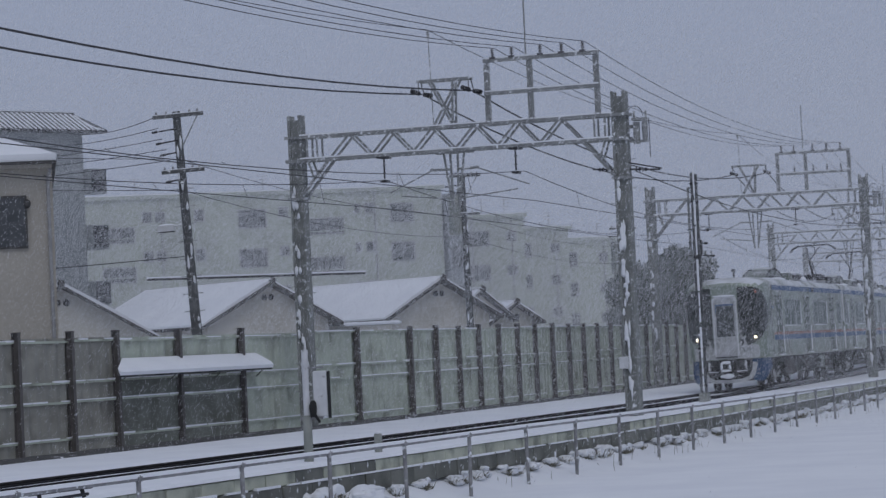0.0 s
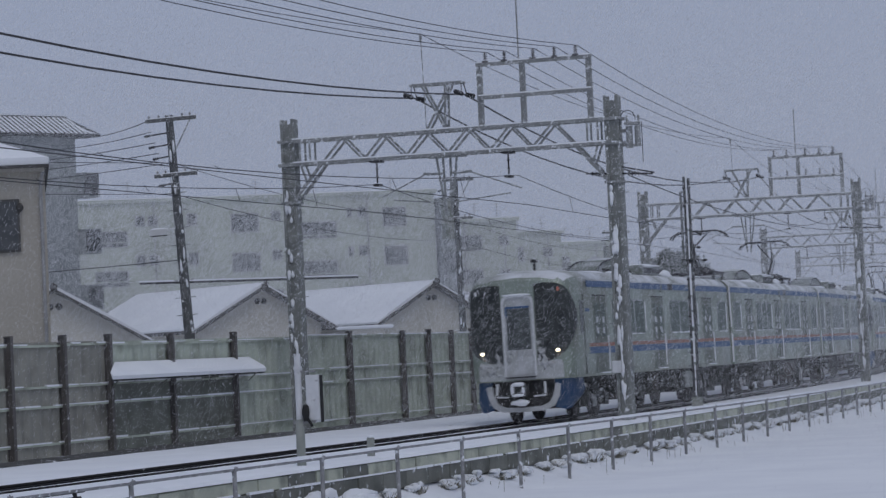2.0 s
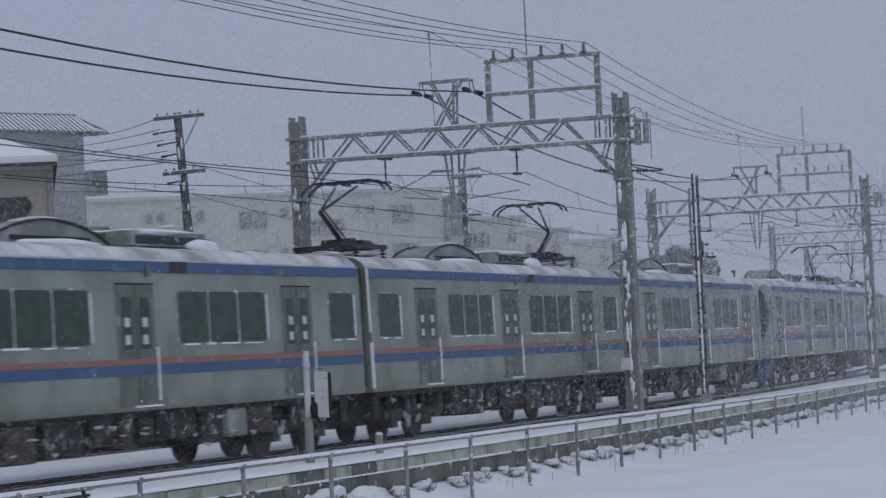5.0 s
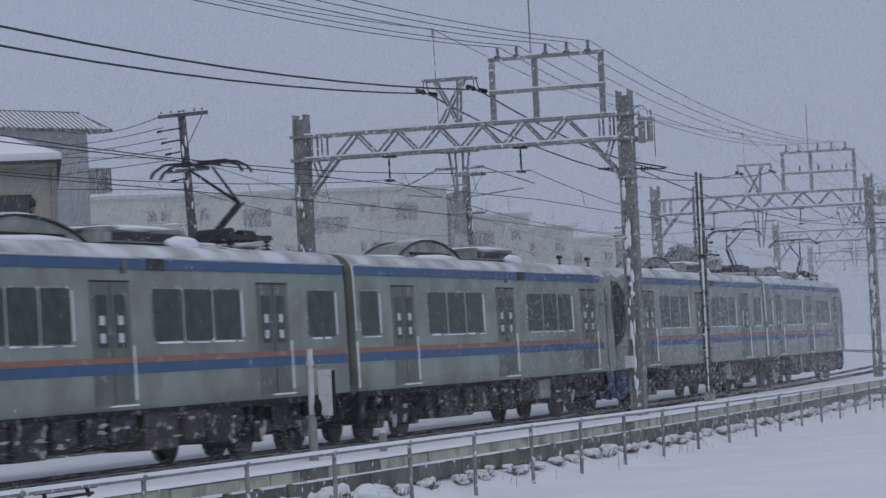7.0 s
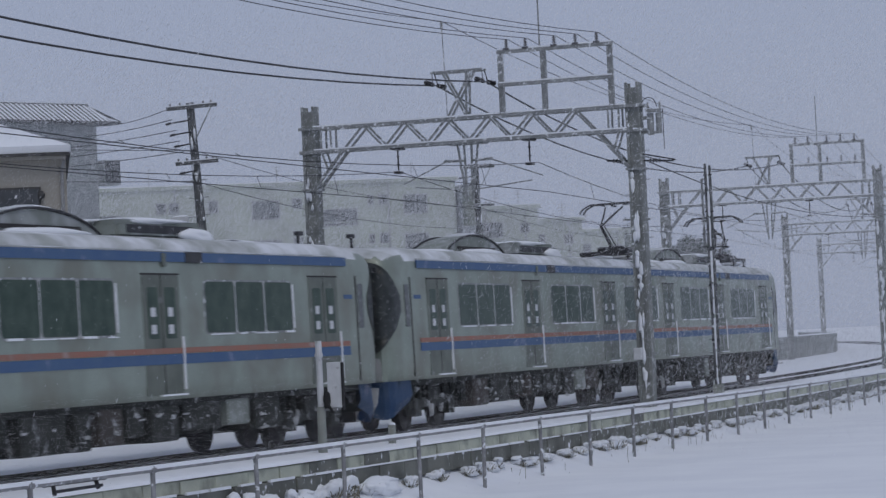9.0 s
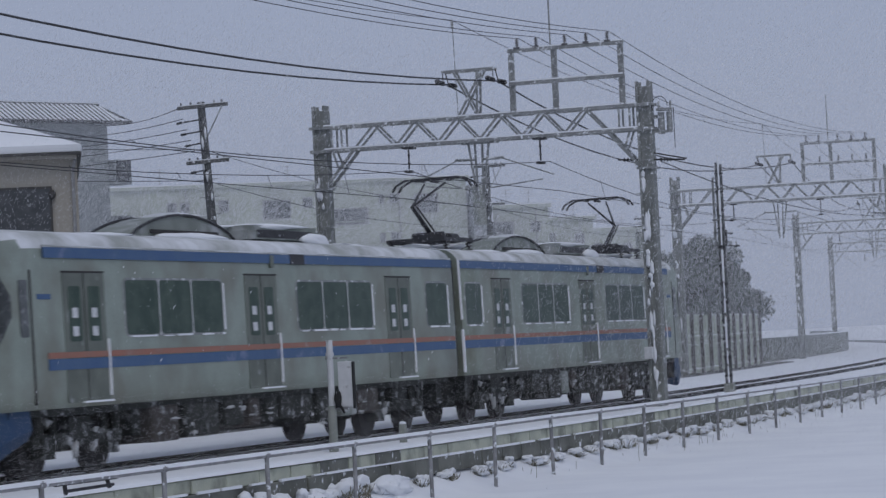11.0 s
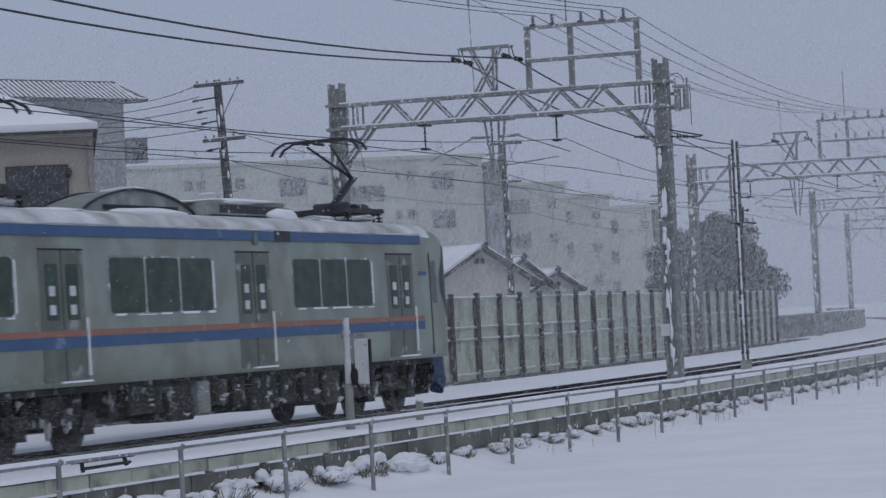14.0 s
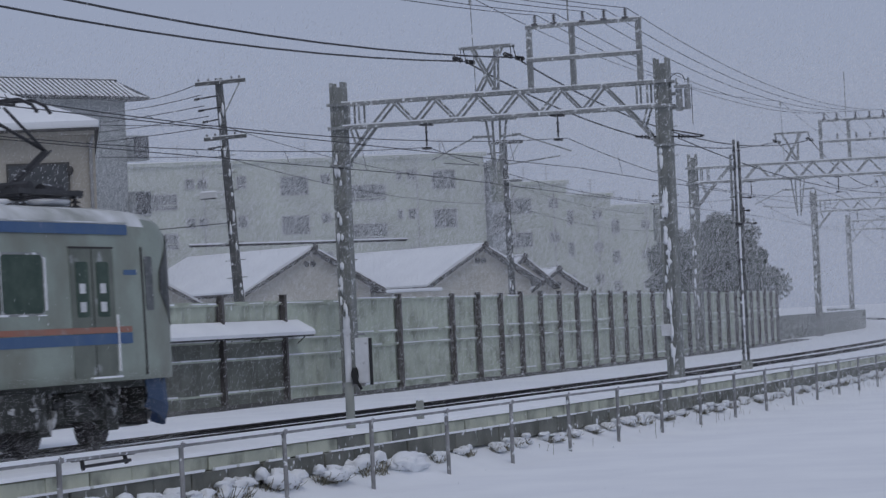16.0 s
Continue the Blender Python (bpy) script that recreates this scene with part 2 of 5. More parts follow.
# ---- the ground ----
def build_ground():
    offs = [-350, -220, -140, -90, -60, -40, -25, -15, -9, -7.6, -6.5, -5.6, -5, -4.6, -4.2, -3.7, -3.2, -2.8, -2.2, -1.6, -1.1, -0.9, -0.6, -0.3,
            0, 0.3, 0.6, 0.9, 1.1, 1.6, 2.1, 2.6, 3.0, 3.2, 3.23, 3.4, 3.6, 3.9, 4.3, 5, 5.8, 6.6, 7.5, 8.5, 10, 12, 14, 17, 20, 24, 30, 45, 70, 120, 250, 600, 1400, 3000]
    ss = [-420, -250, -150, -80, -40, -10, 5, 15, 22] + [26 + 0.8 * i for i in range(160)] + [156, 162, 170, 180, 195, 215, 240, 280, 340, 420, 520, 650, 800, 1000, 1180]
    bm = bmesh.new()
    rows = []
    for s in ss:
        row = []
        for o in offs:
            if o <= -9:
                z = -0.2
            elif o <= 3.2:
                z = -0.062 + 0.010 * noise.noise((s * 0.5, o * 1.3, 0))
                for c in (0, -3.7):  # a shallow trough over each track, banked a little outside the rails
                    z += 0.03 * math.exp(-((abs(o - c) - 1.6) / 0.4) ** 2)
                    z -= (0.06 if c == 0 else 0.03) * math.exp(-((abs(o - c) - 0.75) / 0.25) ** 2)  # blown clear beside the rails
            elif o < 3.3:
                z = -0.55
            else:
                z = -0.62 - 0.31 * min(1, max(0, (o - 3.45) / 0.7))
                z += 0.035 * noise.noise((s * 0.25, o * 0.3, 3)) + 0.02 * noise.noise((s * 0.9, o * 0.9, 7))
            p = line(s, o, z)
            row.append(bm.verts.new(p))
        rows.append(row)
    for a, b in zip(rows, rows[1:]):
        for i in range(len(offs) - 1):
            f = bm.faces.new((a[i], a[i + 1], b[i + 1], b[i]))
            f.smooth = True
    tagged(link("ground", bm, SNOW), "snow-covered field and track bed, smooth and white", "ground", kind="structure")


build_ground()


def build_rails():
    for off, low in ((-0.75, -0.012), (0.75, 0.012), (-4.45, -0.085), (-2.95, -0.09)):
        bm = bmesh.new()
        prof = [(-0.065, -0.15), (0.065, -0.15), (0.065, -0.13), (0.012, -0.11), (0.012, -0.045), (0.034, -0.03), (0.034, 0), (-0.034, 0), (-0.034, -0.03), (-0.012, -0.045), (-0.012, -0.11), (-0.065, -0.13)]
        sweep(bm, lambda s: [line(s, off + x, z + low) for x, z in prof], [-160 + 4 * i for i in range(140)])
        tagged(link("rail", bm, RAIL), "dark steel running rail, sunk in snow", "rail", "rails", "structure")
        bm = bmesh.new()  # the wheel groove that runs beside each rail, dark where the snow has been thrown out
        for side in (-1, 1):
            a, b = sorted((off + side * 0.036, off + side * (0.15 if side > 0 else 0.11)))
            sweep(bm, lambda s: [line(s, a, -0.045 + low), line(s, b, -0.05 + low), line(s, b, -0.12), line(s, a, -0.12)], [-160 + 4 * i for i in range(140)])
        if off > -2:
            tagged(link("rail_groove", bm, BALLAST), "dark wet ballast laid bare beside the rail", "ballast", "rails", "structure")
        else:
            bm.free()


build_rails()


def build_retaining_wall():
    wall = thing("retaining_wall", Matrix(), "low concrete block retaining wall capped with snow", "wall", kind="structure")
    bm = bmesh.new()
    sweep(bm, lambda s: [line(s, 3.16, -0.6), line(s, 3.32, -0.6), line(s, 3.32, -0.10), line(s, 3.16, -0.10)], [20 + 3 * i for i in range(70)])
    part("core", bm, BLOCK, wall)
    bm = bmesh.new()
    sweep(bm, lambda s: [line(s, 2.9, -0.09), line(s, 3.47, -0.06), line(s, 3.44, -0.005), line(s, 3.2, 0.012), line(s, 2.9, -0.03)], [20 + 1.5 * i for i in range(140)])
    part("snow_cap", bm, SNOW, wall, "smooth rounded cap of fresh snow")
    sizes = ((0.12, 1.17, 0.2), (0.12, 1.17, 0.3))
    kinds = [part("block", bevelled((0, 0, 0), sizes[0], 0.012), BLOCK, wall),
             part("block", bevelled((0, 0, 0), sizes[0], 0.012), BLOCK_DARK, wall, "dark concrete block"),
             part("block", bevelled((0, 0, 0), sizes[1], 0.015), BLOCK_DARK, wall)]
    rnd = random.Random(12)
    kinds[0].matrix_basis = line_pose(30, 3.375, -0.175)
    kinds[1].matrix_basis = line_pose(31.2, 3.36, -0.175)
    kinds[2].matrix_basis = line_pose(30.6, 3.40, -0.44)
    for i in range(1, 92):
        if i > 1:
            again(kinds[1 if rnd.random() < 0.14 else 0], line_pose(30 + 1.2 * i, 3.375 + rnd.uniform(-0.012, 0.008), -0.175 + rnd.uniform(-0.006, 0.006)))
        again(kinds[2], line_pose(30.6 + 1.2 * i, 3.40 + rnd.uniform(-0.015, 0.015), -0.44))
    bm = bmesh.new()  # broken ridge of snow on the ledge between the courses
    s = 30.0
    while s < 138:
        e = s + rnd.uniform(0.3, 1.5)
        bar(bm, line(s, 3.45, -0.275), line(e, 3.45, -0.275), 0.06, rnd.uniform(0.02, 0.045))
        s = e + rnd.choice((0.0, 0.1, 0.35))
    part("ledge_snow", bm, SNOW, wall, kind="stuff")


build_retaining_wall()


# ---- the railing along the field's edge ----
def build_railing():
    rail = thing("railing", Matrix(), "thin grey steel pipe railing dusted with snow, beside the field", "fence")
    stations = [25.25 + 3.4 * i for i in range(38)]
    top = [0.201 - max(0, s - 52.4) * 0.0035 for s in stations]
    bm = bmesh.new()
    sweep(bm, lambda st: [line(st[0], 4.18 + 0.032 * math.cos(k * 0.785), st[1] + 0.032 * math.sin(k * 0.785)) for k in range(8)], list(zip(stations, top)))
    part("top_rail", bm, FENCE, rail)
    bm = bmesh.new()
    sweep(bm, lambda st: [line(st[0], 4.145, st[1] + 0.012), line(st[0], 4.215, st[1] + 0.012), line(st[0], 4.205, st[1] + 0.058), line(st[0], 4.16, st[1] + 0.066)], list(zip(stations, top)))
    part("snow_line", bm, SNOW, rail, "thin ridge of snow on the rail")
    bm = bmesh.new()
    bar(bm, (0, 0, -1.25), (0, 0, 0.05), 0.037, n=8)
    bar(bm, (0, -0.07, 0), (0, 0.07, 0.0), 0.045, n=8)
    post = part("post", bm, FENCE, rail)
    post.matrix_basis = line_pose(stations[0] + 0.5, 4.18, top[0])
    for s, z in list(zip(stations, top))[1:]:
        again(post, line_pose(s, 4.18, z) @ pose(0, 0, 0, random.uniform(-1.5, 1.5), random.uniform(-1, 1), 0))


build_railing()


def build_tufts():
    rnd = random.Random(5)
    firsts = []
    for v in range(5):
        ob = thing("grass_tuft", Matrix(), "low tuft of dry grass bowed under a pillow of wet snow", "grass", "tufts along the wall")
        bm = bmesh.new()
        if v < 2:  # one smooth pillow
            lump(bm, (0.02, 0, 0.05), (0.19, 0.52, 0.15), v + 2, 0.7, 3)
            lump(bm, (0.0, 0.25, 0.16), (0.12, 0.2, 0.07), v + 5, 0.9, 3)
            lump(bm, (0.08, -0.3, 0.08), (0.14, 0.22, 0.10), v + 8, 0.9, 3)
        else:  # broken clods
            for k in range(11):
                lump(bm, (rnd.uniform(-0.08, 0.12), rnd.uniform(-0.38, 0.38), rnd.uniform(0.02, 0.19)), (rnd.uniform(0.07, 0.12), rnd.uniform(0.08, 0.19), rnd.uniform(0.04, 0.08)), rnd.random() * 9, 1.0)
        part("snow_load", bm, SNOW, ob, kind="stuff")
        bm = bmesh.new()
        for k in range(10 if v < 2 else 110):
            p = Vector((rnd.uniform(-0.12, 0.1), rnd.uniform(-0.4, 0.4), -0.05))
            q = p + Vector((rnd.uniform(-0.12, 0.2), rnd.uniform(-0.16, 0.16), rnd.uniform(0.05, 0.2)))
            bar(bm, p, q, 0.008, 0.005)
        part("grass", bm, GRASS, ob, kind="stuff")
        firsts.append(ob)
    s = 32.0
    for k in range(64):
        v = k if k < 5 else (rnd.choice((0, 1, 2)) if s < 46 else rnd.choice((2, 3, 4)))
        place = line_pose(s, 3.60 + rnd.uniform(-0.03, 0.1), -0.70, rnd.uniform(-8, 8) + (180 if v > 1 and rnd.random() < 0.5 else 0))
        c = firsts[v] if k < 5 else copy_thing(firsts[v], place)
        c.matrix_basis = place
        g = rnd.uniform(0.8, 1.1) * (1.3 if s < 46 else 0.95)
        c.scale = (g, g * rnd.uniform(0.8, 1.15), g * rnd.uniform(0.8, 1.05))
        s += rnd.uniform(1.35, 1.9) if s < 46 else rnd.uniform(1.1, 1.7)
    ob = thing("dry_weeds", Matrix(), "sparse dry stalks poking out of the snowy field", "grass", kind="stuff")
    bm = bmesh.new()
    for k in range(60):
        s = rnd.uniform(50, 100)
        o = 3.8 + rnd.expovariate(2.5)
        p = line(s, o, -0.9)
        bar(bm, p, p + Vector((rnd.uniform(-0.05, 0.05), rnd.uniform(-0.06, 0.06), rnd.uniform(0.1, 0.32))), 0.007, 0.005)
    part("stalks", bm, GRASS, ob, kind="stuff")


build_tufts()


# ---- the screen wall beyond the tracks ----
def build_screen_wall():
    wall = thing("screen_wall", Matrix(), "tall grey-beige corrugated screen wall on brown posts, snow-lined rails", "wall", kind="structure")
    posts = [45.4, 47.8, 50.15, 52.55, 55.05, 57.35, 60.8, 64.7, 68.95, 73.3, 78.1, 80.7, 83.1, 85.4, 87.8, 90.2, 92.6, 95.1, 97.6, 100, 102.4, 104.9, 107.3] + [109.8 + 2.45 * i for i in range(13)]
    OFF = -7.0
    bm = bmesh.new()
    box(bm, (-0.07, 0, 1.2), (0.012, 0.125, 2.75))
    box(bm, (0.07, 0, 1.2), (0.012, 0.125, 2.75))
    box(bm, (0, 0, 1.2), (0.14, 0.012, 2.75))
    box(bm, (0.0, 0, 2.585), (0.15, 0.16, 0.03))
    post = part("post", bm, POST, wall)
    post.matrix_basis = line_pose(posts[0], OFF + 0.12, -0.06)
    for s in posts[1:]:
        o = again(post, line_pose(s, OFF + 0.12, -0.06 + random.uniform(-0.03, 0.05)))
    # one corrugated panel between each two posts
    for k, (a, b) in enumerate(zip(posts, posts[1:])):
        bm = bmesh.new()
        n = max(6, int((b - a) / 0.11))
        h = 2.43 + 0.03 * noise.noise((k * 1.3, 0, 0))
        front = []
        for i in range(n + 1):
            s = a + (b - a) * i / n
            d = 0.04 if i % 4 < 2 else 0.0
            front.append((s, OFF + d))
        sheet = [[bm.verts.new(line(s, o, z)) for s, o in front] for z in (-0.25, h)]
        back = [[bm.verts.new(line(s, OFF - 0.03, z)) for s, o in front] for z in (-0.25, h)]
        for i in range(n):
            bm.faces.new((sheet[0][i + 1], sheet[0][i], sheet[1][i], sheet[1][i + 1]))
            bm.faces.new((back[0][i], back[0][i + 1], back[1][i + 1], back[1][i]))
            bm.faces.new((sheet[1][i + 1], sheet[1][i], back[1][i], back[1][i + 1]))
        part("panel", bm, PANEL_OLD if a < 57 else PANEL, wall)
        if 57 < a < 64:  # the lean-to's shade, put into the colour of the wall below it
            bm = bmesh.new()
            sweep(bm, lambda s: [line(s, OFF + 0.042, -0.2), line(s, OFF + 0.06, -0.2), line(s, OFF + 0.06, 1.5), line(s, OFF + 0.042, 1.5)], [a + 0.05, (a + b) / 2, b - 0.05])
            part("dark_panel", bm, PANEL_DARK, wall, "lower wall under the lean-to, its shade put into the colour")
        # horizontal rails with a line of snow on each
        left = b <= 69.5
        for z in ((2.36, 1.46, 1.04, 0.24) if left else (2.42, 1.52, 1.16, 0.12)):
            z += 0.02 * noise.noise((k * 2.1, z * 3, 1))
            bm = bmesh.new()
            bar(bm, line(a, OFF + 0.05, z), line(b, OFF + 0.05, z), 0.05, 0.05)
            r = part("girt", bm, PANEL, wall)
            bm = bmesh.new()
            s = a
            while s < b - 0.05:
                e = min(b, s + random.uniform(0.3, 1.1))
                if random.random() < 0.85:
                    bar(bm, line(s, OFF + 0.055, z + 0.033), line(e, OFF + 0.055, z + 0.033), 0.055, random.uniform(0.018, 0.045))
                s = e + random.uniform(0, 0.15)
            part("snow_line", bm, SNOW, r, kind="stuff")
    # bare dark ballast in the wall's lee
    bm = bmesh.new()
    sweep(bm, lambda s: [line(s, -6.5, -0.13), line(s, -5.35, -0.13), line(s, -5.5 + 0.12 * noise.noise((s * 0.6, 0, 0)), -0.02), line(s, -5.9, 0.0 + 0.03 * noise.noise((s * 0.7, 3, 0))), line(s, -6.3, 0.01 + 0.03 * noise.noise((s * 0.5, 5, 0)))], [38 + 0.7 * i for i in range(148)])
    tagged(link("bare_ballast", bm, TROUGH), "strip of dark ballast left bare along the wall", "ballast", kind="structure")
    # a low concrete wall carries on past its end
    low = thing("low_wall", Matrix(), "low grey concrete wall fading into the snowfall", "wall", kind="structure")
    bm = bmesh.new()
    run = [(139 + 6 * i, -8.0 + 0.3 * min(i, 8)) for i in range(24)]
    sweep(bm, lambda q: [line(q[0], q[1], -0.3), line(q[0], q[1] + 0.3, -0.3), line(q[0], q[1] + 0.3, 1.2), line(q[0], q[1], 1.2)], run)
    part("body", bm, PANEL_DARK, low)
    bm = bmesh.new()
    sweep(bm, lambda q: [line(q[0], q[1] - 0.05, 1.2), line(q[0], q[1] + 0.34, 1.2), line(q[0], q[1] + 0.3, 1.27), line(q[0], q[1], 1.27)], run)
    part("snow_cap", bm, SNOW, low)


build_screen_wall()


def build_lean_to():
    ob = thing("lean_to_roof", Matrix(), "low lean-to roof under thick snow, fixed to the screen wall", "roof")
    a, b = 57.1, 65.7
    bm = bmesh.new()
    back = lambda f: a + 0.6 + (b - a - 0.6) * f
    fore = lambda f: a - 0.5 + (b - a + 0.5) * f
    sweep(bm, lambda f: [line(back(f), -6.9, 1.78), line(fore(f), -6.48, 1.52), line(fore(f), -6.48, 1.56), line(back(f), -6.9, 1.82)], [0, 1])
    part("sheet", bm, DARK_STEEL, ob)
    bm = bmesh.new()
    sweep(bm, lambda f: [line(back(f), -6.92, 1.82), line(fore(f), -6.45, 1.56), line(fore(f), -6.43, 1.64), line(fore(f), -6.5, 1.72), line(back(f), -6.9, 1.95)], [i / 20 for i in range(21)])
    part("snow", bm, SNOW, ob, "smooth thick snow")
    for i in range(4):
        bm = bmesh.new()
        s = a + 0.2 + (b - a - 0.4) * i / 3
        bar(bm, line(s, -6.6, 1.56), line(s, -6.85, 1.35), 0.025)
        part("strut", bm, PANEL_DARK, ob)


build_lean_to()


# ---- overhead line: gantries ----
def insulator(bm, p, up, n=5, r=0.055):
    p, up = Vector(p), Vector(up)
    bar(bm, p, p + up, 0.022, n=6)
    for i in range(n):
        c = p + up * ((i + 0.7) / (n + 0.4))
        bar(bm, c - up.normalized() * 0.012, c + up.normalized() * 0.02, r, r * 0.6, n=10)


def build_gantry():
    g = thing("overhead_line_gantry", Matrix(), "lattice steel gantry on two tall masts, dusted with snow", "gantry", "gantries")
    L, R = -6.18, 2.42

    def mast(x):
        bm = bmesh.new()
        w, f, y = 0.18, 0.11, 0.18
        outline = [(-w, -y, 0), (-f, -y, 0), (-f, -0.13, 1), (f, -0.13, 1), (f, -y, 0), (w, -y, 0), (w, y, 0), (f, y, 0), (f, 0.13, 1), (-f, 0.13, 1), (-f, y, 0), (-w, y, 0)]
        sweep(bm, lambda z: [(x + px, py, z - (0.13 * web if z > 7 else 0)) for px, py, web in outline], [-0.5, 4.0, 8.0])
        return part("mast", bm, MAST, g, "tall grey column, patches of snow stuck to one side")

    for x in (L, R):
        m = mast(x)
        bm = bmesh.new()
        rnd = random.Random(int(x * 10))
        for k in range(30 if x > 0 else 16):
            z = rnd.uniform(0.3, 6.3)
            lump(bm, (x - 0.06 + rnd.uniform(-0.05, 0.09), -0.18, z), (rnd.uniform(0.025, 0.07), 0.035, rnd.uniform(0.06, 0.26)), k, 0.6, 1)
        part("stuck_snow", bm, SNOW, m, kind="stuff")
        bm = bmesh.new()
        for k in range(16):
            z = 0.9 + 0.36 * k
            bar(bm, (x + (0.2 if k % 2 else -0.2), 0, z), (x + (0.33 if k % 2 else -0.33), 0, z), 0.011, n=6)
        part("step_bolts", bm, STEEL, m, kind="stuff")
        for z in (5.85, 6.80, 7.42):
            bm = bmesh.new()
            box(bm, (x, 0, z), (0.46, 0.46, 0.06))
            part("collar", bm, STEEL, m)
    lo, hi = 6.82, 7.42
    for z in (lo, hi):
        for y in (-0.2, 0.2):
            bm = bmesh.new()
            box(bm, ((L + R) / 2, y, z), (R - L + 0.5, 0.075, 0.075))
            c = part("chord", bm, STEEL, g)
            bm = bmesh.new()
            box(bm, ((L + R) / 2, y, z + 0.055), (R - L - 0.3, 0.07, 0.036))
            part("snow_line", bm, SNOW, c, kind="stuff")
    n = 12
    xs = [L + 0.95 + (R - L - 1.9) * i / n for i in range(n + 1)]
    for y in (-0.2, 0.2):
        for i in range(n):
            bm = bmesh.new()
            a, b = (lo, hi) if i % 2 == 0 else (hi, lo)
            bar(bm, (xs[i], y, a), (xs[i + 1], y, b), 0.05, 0.05)
            part("brace", bm, STEEL, g)
        for x in (L + 0.35, L + 0.62, R - 0.35, R - 0.62):
            bm = bmesh.new()
            bar(bm, (x, y, lo), (x, y, hi), 0.045)
            part("upright", bm, STEEL, g)
        for x, d in ((L, 1), (R, -1)):
            bm = bmesh.new()
            bar(bm, (x + d * 0.15, y, 5.9), (x + d * 0.95, y, lo), 0.07)
            bar(bm, (x + d * 0.5, y, 6.38), (x + d * 0.35, y, lo), 0.045)
            part("knee_brace", bm, STEEL, g)
    for i in range(0, n + 1, 2):
        bm = bmesh.new()
        bar(bm, (xs[i], -0.2, lo), (xs[i], 0.2, lo), 0.045)
        part("tie", bm, STEEL, g)
    # the feeder frame on top
    for x in (-0.92, 0.2, 1.92):
        bm = bmesh.new()
        for dx in (-0.055, 0.055):
            box(bm, (x + dx, -0.2, 8.2), (0.035, 0.07, 1.65))
        box(bm, (x, -0.2, 8.2), (0.09, 0.02, 1.6))
        part("frame_post", bm, STEEL, g)
    for z in (9.0, 8.17):
        bm = bmesh.new()
        box(bm, (0.5, -0.2, z), (3.0, 0.1, 0.09))
        c = part("crossarm", bm, STEEL, g)
        bm = bmesh.new()
        box(bm, (0.5, -0.2, z + 0.062), (2.95, 0.08, 0.034))
        part("snow_line", bm, SNOW, c, kind="stuff")
    for x in (-0.75, -0.25, 0.5, 1.05, 1.6):
        bm = bmesh.new()
        insulator(bm, (x, -0.2, 9.04), (0, 0, 0.26), 4, 0.06)
        box(bm, (x, -0.2, 9.06), (0.16, 0.1, 0.06))
        part("insulator", bm, PORCELAIN, g)
    bm = bmesh.new()
    bar(bm, (0.12, -0.2, 9.0), (0.12, -0.2, 10.9), 0.022, n=6)
    part("lightning_rod", bm, STEEL, g)
    bm = bmesh.new()
    bar(bm, (-2.45, 0, hi), (-2.5, 0, 9.95), 0.012, n=6)
    insulator(bm, (-2.5, 0, 9.72), (0, 0, 0.2), 3, 0.05)
    part("earth_wire_rod", bm, STEEL, g)
    # the V-shaped strain frame
    for y in (-0.15, 0.15):
        bm = bmesh.new()
        bar(bm, (-2.42, y, hi), (-1.72, y, 8.62), 0.05)
        bar(bm, (-1.88, y, hi), (-2.5, y, 8.62), 0.05)
        bar(bm, (-1.9, y, hi), (-1.86, y, 8.6), 0.05)
        bar(bm, (-2.8, y, 8.62), (-1.42, y, 8.62), 0.06)
        part("strain_frame", bm, STEEL, g)
    for x in (-2.78, -1.45):
        bm = bmesh.new()
        bar(bm, (x, -0.1, 8.62), (x + 0.08, -0.35, 8.30), 0.022)
        insulator(bm, (x + 0.08, -0.3, 8.30), (0, -0.62, 0.02), 7, 0.06)
        insulator(bm, (x + 0.08, 0.1, 8.30), (0, 0.62, 0.02), 7, 0.06)
        bar(bm, (x, 0.1, 8.62), (x + 0.08, 0.1, 8.30), 0.022)
        part("strain_insulator", bm, DARK_STEEL, g)
    # the drop post between the tracks with its arms
    bm = bmesh.new()
    for d in (-1, 1):
        bar(bm, (-1.95 + d * 0.28, 0, lo), (-1.95 + d * 0.09, 0, 5.45), 0.05)
        bar(bm, (-1.95 + d * 0.1, 0, lo), (-1.95 + d * 0.07, 0, 5.3), 0.05)
    box(bm, (-1.95, 0, 6.78), (0.95, 0.4, 0.06))
    part("drop_post", bm, STEEL, g)
    for c, d in ((0.0, 1), (-3.7, -1)):
        bm = bmesh.new()
        bar(bm, (-1.95 + d * 0.1, 0, 6.35), (-1.95 + d * 0.55, 0, 6.35), 0.03, n=8)
        insulator(bm, (-1.95 + d * 0.3, 0, 6.35), (d * 0.35, 0, 0.02), 4, 0.045)
        bar(bm, (-1.95 + d * 0.6, 0, 6.35), (c, 0, 5.85), 0.018, n=6)
        bar(bm, (-1.95 + d * 0.1, 0, 5.6), (c - d * 0.3, 0, 5.75), 0.018, n=6)
        part("registration_arm", bm, STEEL, g)
    for x in (-3.83, -0.33):
        bm = bmesh.new()
        insulator(bm, (x, 0, 6.22), (0, 0, 0.5), 2, 0.05)
        box(bm, (x, 0, 6.16), (0.16, 0.3, 0.06))
        box(bm, (x, 0, lo - 0.05), (0.26, 0.45, 0.06))
        part("hanger", bm, DARK_STEEL, g)
    # bracket arm and switchgear on the field-side mast
    bm = bmesh.new()
    bar(bm, (R - 0.75, 0, 6.1), (R + 0.95, 0, 6.0), 0.025, n=6)
    bar(bm, (R, 0, 6.25), (R + 1.0, 0, 6.02), 0.02, n=6)
    insulator(bm, (R - 0.25, 0, 6.07), (-0.4, 0, 0.02), 4, 0.06)
